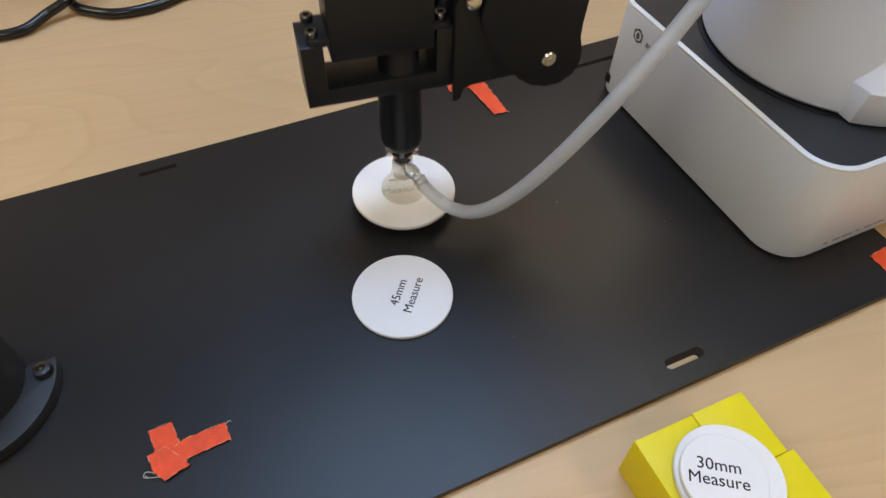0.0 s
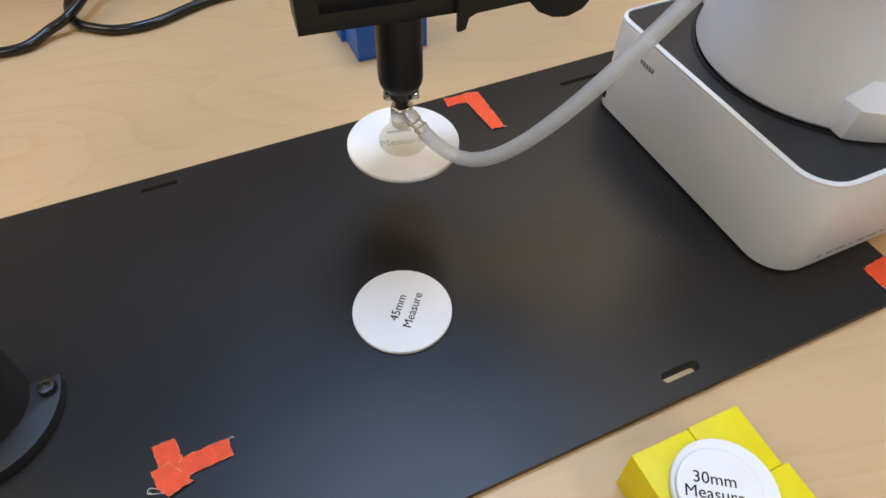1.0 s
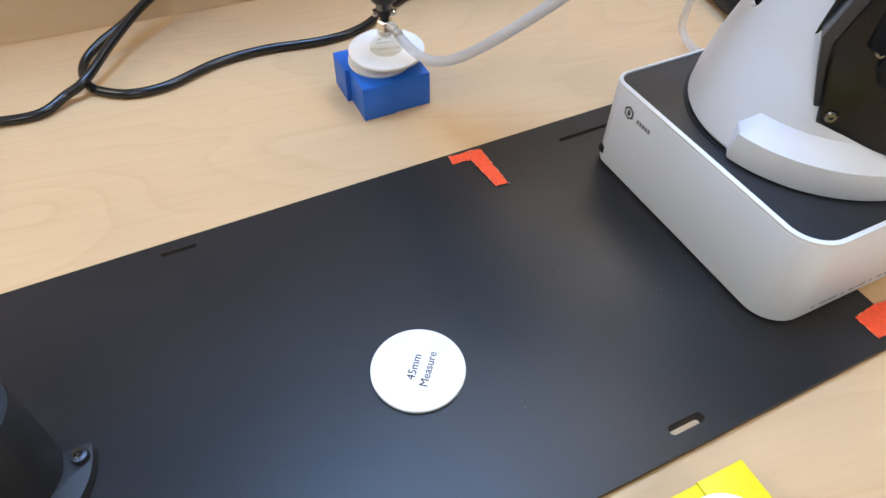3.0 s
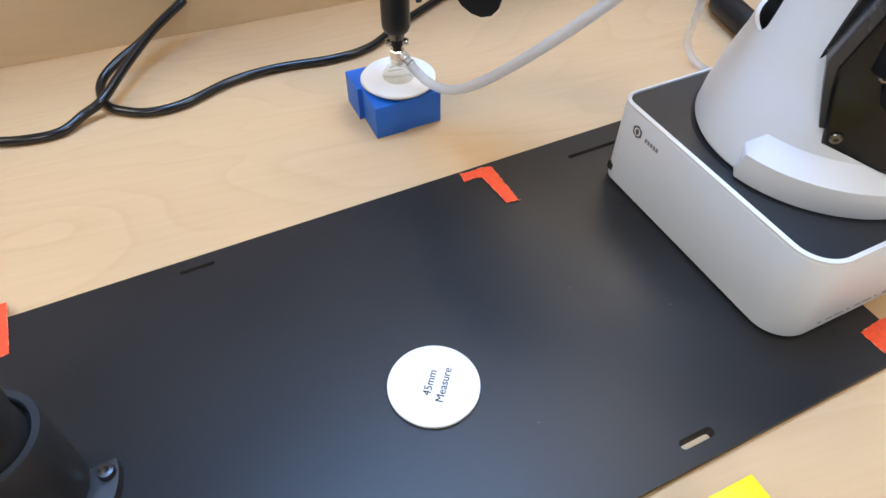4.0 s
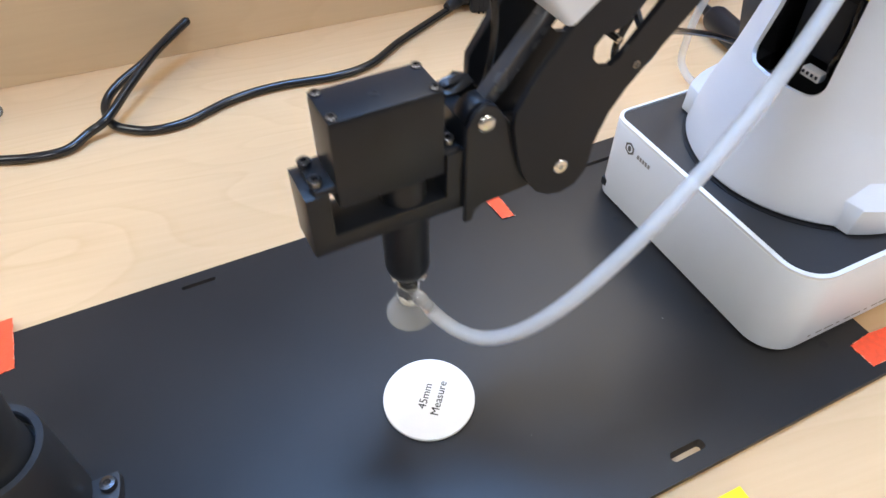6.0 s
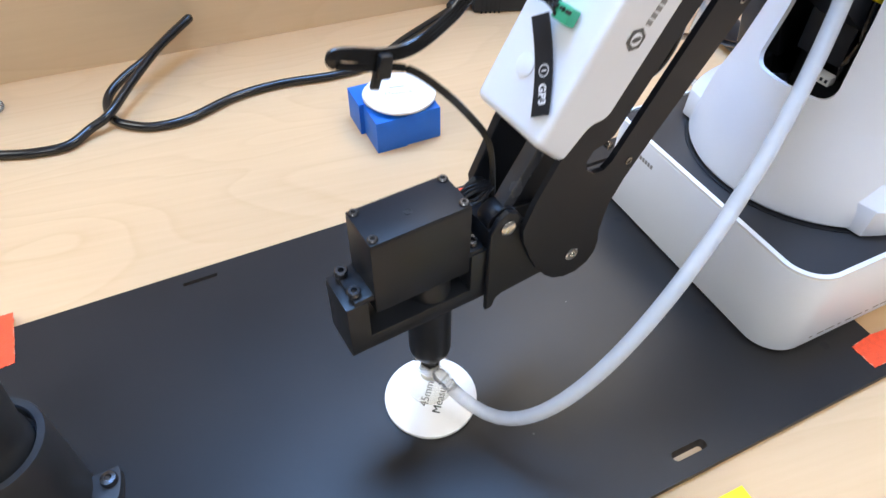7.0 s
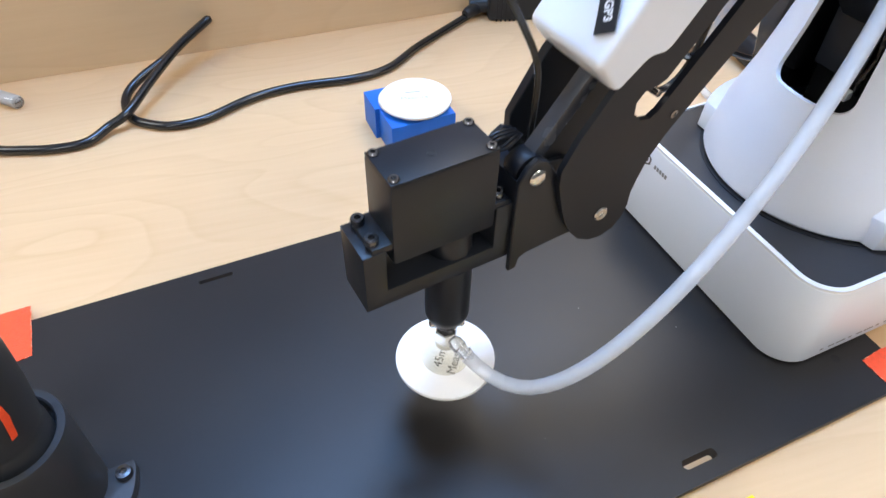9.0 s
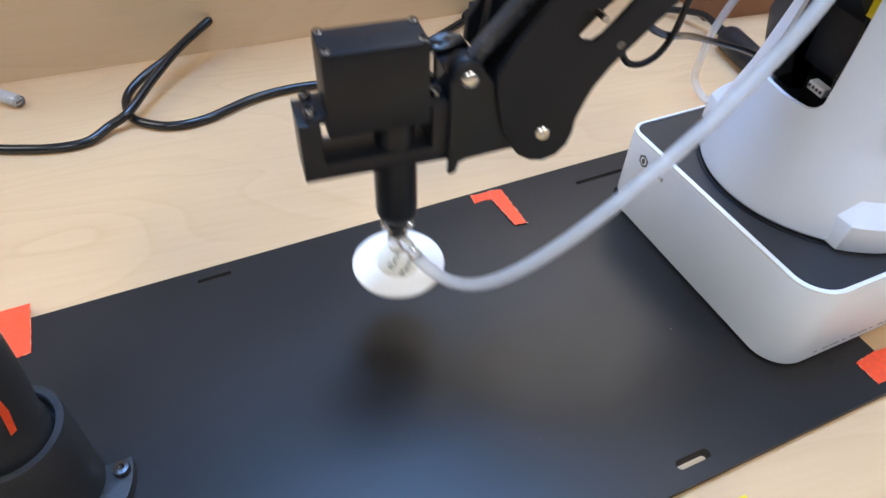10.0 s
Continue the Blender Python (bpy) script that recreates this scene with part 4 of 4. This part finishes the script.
# ---------------------------------------------------------------- cables and things at the back
power = thing("power_cable", "thick black power cable looped across the desk", "cable", pose(0, 0, 0))
ZC = TABLE_Z + 0.0033
part("cable_run", bm_tube(smooth_path([(-0.420, 0.322, ZC), (-0.300, 0.324, ZC), (-0.2330, 0.3180, ZC), (-0.2060, 0.3085, ZC), (-0.1830, 0.3003, ZC), (-0.1600, 0.2985, ZC + 0.0002), (-0.1430, 0.3085, ZC + 0.0026), (-0.1281, 0.3118 + 0.0020, 0.0066), (-0.1076, 0.3390, 0.0126), (-0.0842, 0.3657, 0.0187),
                                       (-0.0658, 0.3821, 0.0225), (-0.0560, 0.3895, 0.0246), (-0.0520, 0.3922, 0.0258), (-0.0545, 0.3915, 0.0250), (-0.0697, 0.3850, 0.0190), (-0.0927, 0.3682, 0.0125), (-0.1131, 0.3580, 0.0068), (-0.1256, 0.3475, 0.0022), (-0.1297, 0.3340, ZC), (-0.1267, 0.3160, ZC), (-0.1164, 0.3042, ZC), (-0.1010, 0.2957, ZC), (-0.0773, 0.2955, ZC),
                                       (-0.0400, 0.3090, ZC), (-0.0043, 0.3115, ZC), (0.0400, 0.3050, ZC), (0.0720, 0.3095, ZC), (0.1060, 0.3310, ZC), (0.1500, 0.3540, ZC), (0.1700, 0.3620, ZC + 0.002)], 10), 0.0033, 14), M_CABLE, power)
part("plug_sleeve", bm_lathe([(0.0036, 0), (0.0050, 0.004), (0.0058, 0.012), (0.0058, 0.022), (0, 0.022)], 20), M_BLACK, power, m=Matrix.Translation((0.165, 0.360, 0.004)) @ pose(0, 0, 0, 0, 90, 25))
adapter = thing("power_adapter", "black plug and adapter at the back of the desk", "adapter", pose(0.222, 0.349, TABLE_Z, 0, 0, -20))
part("case", bm_box(0.072, 0.030, 0.024, (0, 0.006, 0.0123), 0.004, 3), M_BLACK, adapter)
part("strain_relief", bm_lathe([(0.0072, 0), (0.0068, 0.006), (0.0056, 0.018), (0, 0.018)], 20), M_BLACK, adapter, m=pose(-0.034, 0.004, 0.0100, 0, -90, 0))
for i in range(5):
    part("ridge", bm_box(0.0016, 0.0305, 0.0246, (-0.028 + 0.004 * i, 0.006, 0.0124), 0.0004), M_BLACKM, adapter)
barrel = thing("cable_coupler", "black round cable coupler lying behind the robot", "connector", pose(0.3545, 0.2010, TABLE_Z + 0.0112, 0, 0, 79))
part("sleeve", bm_lathe([(0.0085, 0), (0.0105, 0.0015), (0.0110, 0.004), (0.0110, 0.046), (0.0095, 0.050), (0.0050, 0.052), (0.0042, 0.066), (0, 0.066)], 28), M_BLACK, barrel, m=pose(-0.012, 0, 0, 0, 90, 0))
part("tail_lead", bm_tube(smooth_path([(0.052, 0, 0), (0.075, 0.004, 0.002), (0.100, 0.020, -0.004), (0.120, 0.050, -0.0080)], 8), 0.0030, 10), M_CABLE, barrel)
carton = thing("brown_carton", "brown carton standing behind the robot", "box", pose(0.440, 0.300, TABLE_Z, 0, 0, -8))
part("body", bm_box(0.120, 0.050, 0.060, (0, 0, 0.0301), 0.001), M_BROWN, carton)
part("lid_flap", bm_box(0.118, 0.024, 0.0012, (0, -0.0125, 0.0608), 0.0003), M_BROWN, carton)
tube = thing("clear_tube", "thin clear air tube hanging down behind the robot", "hose", pose(0, 0, 0))
part("tube_run", bm_tube(smooth_path([(0.2900, 0.1450, TABLE_Z + 0.0030), (0.2895, 0.1640, TABLE_Z + 0.0030), (0.2880, 0.1800, 0.0005), (0.2866, 0.1900, 0.010), (0.2858, 0.1900, 0.0264), (0.2882, 0.1900, 0.0442), (0.2921, 0.1900, 0.0565), (0.3010, 0.1880, 0.080), (0.3120, 0.1820, 0.120)], 8), 0.0030, 14), M_TUBE, tube)
plug = thing("network_plug", "clear plastic plug lying at the back of the desk", "plug", pose(-0.2085, 0.3745, TABLE_Z, 0, 0, -48))
part("housing", bm_lathe([(0.0040, -0.010), (0.0050, -0.009), (0.0052, 0.009), (0.0045, 0.0105), (0.0030, 0.0108), (0.0028, 0.0095), (0, 0.0095)], 20), M_CLEAR, plug, m=pose(0, 0, 0.0053, 0, 90, 0))
part("inner_sleeve", bm_lathe([(0.0030, -0.012), (0.0034, -0.011), (0.0034, 0.008), (0, 0.008)], 16), M_WHITEINK, plug, m=pose(0, 0, 0.0053, 0, 90, 0))
for i in range(3):
    part("contact", bm_box(0.0020, 0.0010, 0.0010, (0.0092, -0.0018 + 0.0018 * i, 0.0053)), M_DARKSTEEL, plug)

# ---------------------------------------------------------------- what moves
DISC_B = (-0.0158, 0.0085)
DISC_A = (0.0600, 0.2240)
words("45mm", 0.0057, M_INK, disc_b, pose(-0.0012, 0.0016, DISC_H + 0.0001, 0, 0, 51))
words("Measure", 0.0057, M_INK, disc_b, pose(0.0043, -0.0024, DISC_H + 0.0001, 0, 0, 51))
words("Measure", 0.0057, M_FAINT, disc_a, pose(-0.0008, -0.0003, DISC_H + 0.0001, 0, 0, -12.7))
part("print_bar", bm_box(0.0110, 0.0014, 0.0001), M_FAINT, disc_a, m=pose(0.0007, 0.0068, DISC_H + 0.0001, 0, 0, -12.7))

# the mouth of the suction cup: seconds, x, y, z
CUP = [(0.0, 0.0068, 0.0622, 0.0095), (0.25, 0.0076, 0.0622, 0.0230), (0.5, 0.0081, 0.0636, 0.0362), (0.75, 0.0083, 0.0622, 0.0470), (0.95, 0.0083, 0.0616, 0.0508), (1.2, 0.0083, 0.0640, 0.0510),
       (1.35, 0.0090, 0.0830, 0.0505), (1.5, 0.0125, 0.1132, 0.0500), (1.65, 0.0215, 0.1500, 0.0510), (1.8, 0.0340, 0.1840, 0.0520), (2.0, 0.0477, 0.2067, 0.0535), (2.2, 0.0560, 0.2200, 0.0530), (2.4, 0.0595, 0.2235, 0.0525), (2.55, 0.0600, 0.2240, 0.0512), (2.7, 0.0600, 0.2240, 0.0465),
       (2.9, 0.0600, 0.2240, 0.0370), (3.15, 0.0600, 0.2240, 0.0275), (3.35, 0.0600, 0.2240, 0.0258), (4.2, 0.0600, 0.2240, 0.0258), (4.3, 0.0600, 0.2240, 0.0345), (4.4, 0.0600, 0.2240, 0.0432), (4.5, 0.0600, 0.2240, 0.0468), (4.7, 0.0600, 0.2240, 0.0506), (4.85, 0.0600, 0.2240, 0.0514), (5.02, 0.0590, 0.2225, 0.0515),
       (5.2, 0.0440, 0.2040, 0.0530), (5.35, 0.0200, 0.1720, 0.0535), (5.5, -0.0003, 0.1344, 0.0535), (5.65, -0.0125, 0.0930, 0.0520), (5.8, -0.0170, 0.0560, 0.0508), (6.0, -0.0161, 0.0254, 0.0507), (6.2, -0.0150, 0.0120, 0.0498),
       (6.45, -0.0158, 0.0085, 0.0420), (6.8, -0.0158, 0.0085, 0.0220), (7.15, -0.0158, 0.0085, 0.0055), (7.3, -0.0158, 0.0085, 0.0023), (8.3, -0.0158, 0.0085, 0.0023), (8.5, -0.0159, 0.0085, 0.0100), (8.75, -0.0157, 0.0083, 0.0240), (9.0, -0.0156, 0.0083, 0.0384),
       (9.25, -0.0148, 0.0085, 0.0470), (9.5, -0.0142, 0.0092, 0.0510), (9.7, -0.0152, 0.0163, 0.0510), (9.9, -0.0156, 0.0409, 0.0504), (10.0, -0.0161, 0.0598, 0.0508)]


def cup_at(t):
    """The cup's place at t, glided smoothly through its rows."""
    i = 0
    while i < len(CUP) - 2 and CUP[i + 1][0] <= t:
        i += 1
    a, b = CUP[i], CUP[i + 1]
    p, q = CUP[max(i - 1, 0)], CUP[min(i + 2, len(CUP) - 1)]
    h = b[0] - a[0]
    u = min(max((t - a[0]) / h, 0), 1)
    out = []
    for k in (1, 2, 3):
        def slope(l, c, r):
            d0, d1 = (c[k] - l[k]) / max(c[0] - l[0], 1e-6), (r[k] - c[k]) / max(r[0] - c[0], 1e-6)
            return 0.0 if d0 * d1 <= 0 else 2 * d0 * d1 / (d0 + d1)
        m0 = slope(p, a, b) if i else (b[k] - a[k]) / h
        m1 = slope(a, b, q) if i < len(CUP) - 2 else (b[k] - a[k]) / h
        out.append((2 * u ** 3 - 3 * u * u + 1) * a[k] + (u ** 3 - 2 * u * u + u) * h * m0 + (3 * u * u - 2 * u ** 3) * b[k] + (u ** 3 - u * u) * h * m1)
    return Vector(out)


# how far the soft cup is drawn out below the spindle: seconds, metres
STRETCH = [(0.0, 0.0004), (1.3, 0.0010), (2.4, 0.0040), (4.2, 0.0045), (4.4, 0.0), (8.4, 0.0), (9.8, 0.0008), (10.0, 0.0020)]


def stretch_at(t):
    for (t0, a), (t1, b) in zip(STRETCH, STRETCH[1:]):
        if t <= t1:
            return a + (b - a) * (t - t0) / (t1 - t0)
    return STRETCH[-1][1]


def joints(t):
    """Tool place, turn of the column, elbow and the slopes of both arms at t."""
    c = cup_at(t) + Vector((0, 0, stretch_at(t)))
    dx, dy = c.x - BX, c.y - BY
    turn = math.atan2(dy, dx)
    r, z = math.hypot(dx, dy) - REACH, c.z + DROP
    d = math.hypot(r, z - SHOULDER_Z)
    a = math.atan2(z - SHOULDER_Z, r) + math.acos((d * d + UPPER ** 2 - FORE ** 2) / (2 * d * UPPER))
    e = (UPPER * math.cos(a), SHOULDER_Z + UPPER * math.sin(a))
    return c, turn, a, e, math.atan2(z - e[1], r - e[0])


HOSE_FROM, HOSE_OUT = Vector((-0.0, -0.0093, 0.0212)), Vector((0.0375, -0.0368, -0.0681))
HOSE_TO, HOSE_IN, HOSE_MID = Vector((-0.0005, 0.0315, 0.0448)), Vector((-0.0751, -0.0221, -0.1413)), Vector((0.0896, 0.0916, 0.1227))
HOSE_TURN, HOSE_LIFT = Vector((0.0877, -0.0235, 0.0090)), Vector((-0.073, -0.279, 0.037))


def hose_poses(t):
    c, turn, a, e, f = joints(t)
    rot = Matrix.Rotation(turn, 3, "Z")
    low = cup_at(t).z
    p0 = Vector((c.x - BX, c.y - BY, low)) + HOSE_FROM
    p3 = rot @ (Vector((e[0], 0, e[1])) + HOSE_TO)
    p1, p2 = p0 + HOSE_OUT, p3 + rot @ HOSE_IN
    pm = (p1 + p2) / 2 + rot @ (HOSE_MID + HOSE_TURN * (turn % (2 * math.pi) - 2.8) + HOSE_LIFT * (low - 0.03))
    n = 90
    pts = [(1 - u) ** 4 * p0 + 4 * (1 - u) ** 3 * u * p1 + 6 * (1 - u) ** 2 * u * u * pm + 4 * (1 - u) * u ** 3 * p2 + u ** 4 * p3 for u in (k / n for k in range(n + 1))]
    run = [0.0]
    for g, h in zip(pts, pts[1:]):
        run.append(run[-1] + (h - g).length)
    marks, j = [], 0
    for k in range(HOSE_N + 1):
        s = 0.0085 + (run[-1] - 0.0085) * k / HOSE_N
        while j < n - 1 and run[j + 1] < s:
            j += 1
        marks.append(pts[j].lerp(pts[j + 1], (s - run[j]) / max(run[j + 1] - run[j], 1e-9)))
    out = []
    ref = Vector((0, 1, 0))
    for g, h in zip(marks, marks[1:]):
        d = (h - g).normalized()
        x = ref.cross(d).normalized()
        y = d.cross(x)
        out.append(Matrix.Translation(g) @ Matrix((x, y, d)).transposed().to_4x4())
    return out


def motions():
    times = [k / 10 for k in range(101)]
    rows = {ob: [] for ob in (turret, upper, fore, link, head, swivel, *hose_links)}
    for t in times:
        c, turn, a, e, f = joints(t)
        spin = Matrix.Rotation(turn, 4, "Z")
        rows[turret].append((t, spin))
        rows[upper].append((t, spin @ Matrix.Translation((0, 0, SHOULDER_Z)) @ Matrix.Rotation(-a, 4, "Y")))
        rows[fore].append((t, spin @ Matrix.Translation((e[0], 0, e[1])) @ Matrix.Rotation(-f, 4, "Y")))
        place = Matrix.Translation((c.x - BX, c.y - BY, c.z))
        rows[head].append((t, place @ spin))
        rows[link].append((t, place @ spin @ Matrix.Translation((-0.0273, 0, 0.1030)) @ Matrix.Rotation(-f, 4, "Y")))
        rows[swivel].append((t, Matrix.Translation((c.x - BX, c.y - BY, cup_at(t).z))))
        for ob, m in zip(hose_links, hose_poses(t)):
            rows[ob].append((t, m))
    for ob, r in rows.items():
        walk(ob, r)
    walk(disc_a, [(t, Matrix.Translation(cup_at(min(t, 4.2)) - Vector((0, 0, DISC_H)))) for t in times])
    rest = Matrix.Translation((*DISC_B, 0.0))
    walk(disc_b, [(t, rest if t <= 8.3 else Matrix.Translation(cup_at(t) - Vector((0, 0, DISC_H)))) for t in times])


motions()
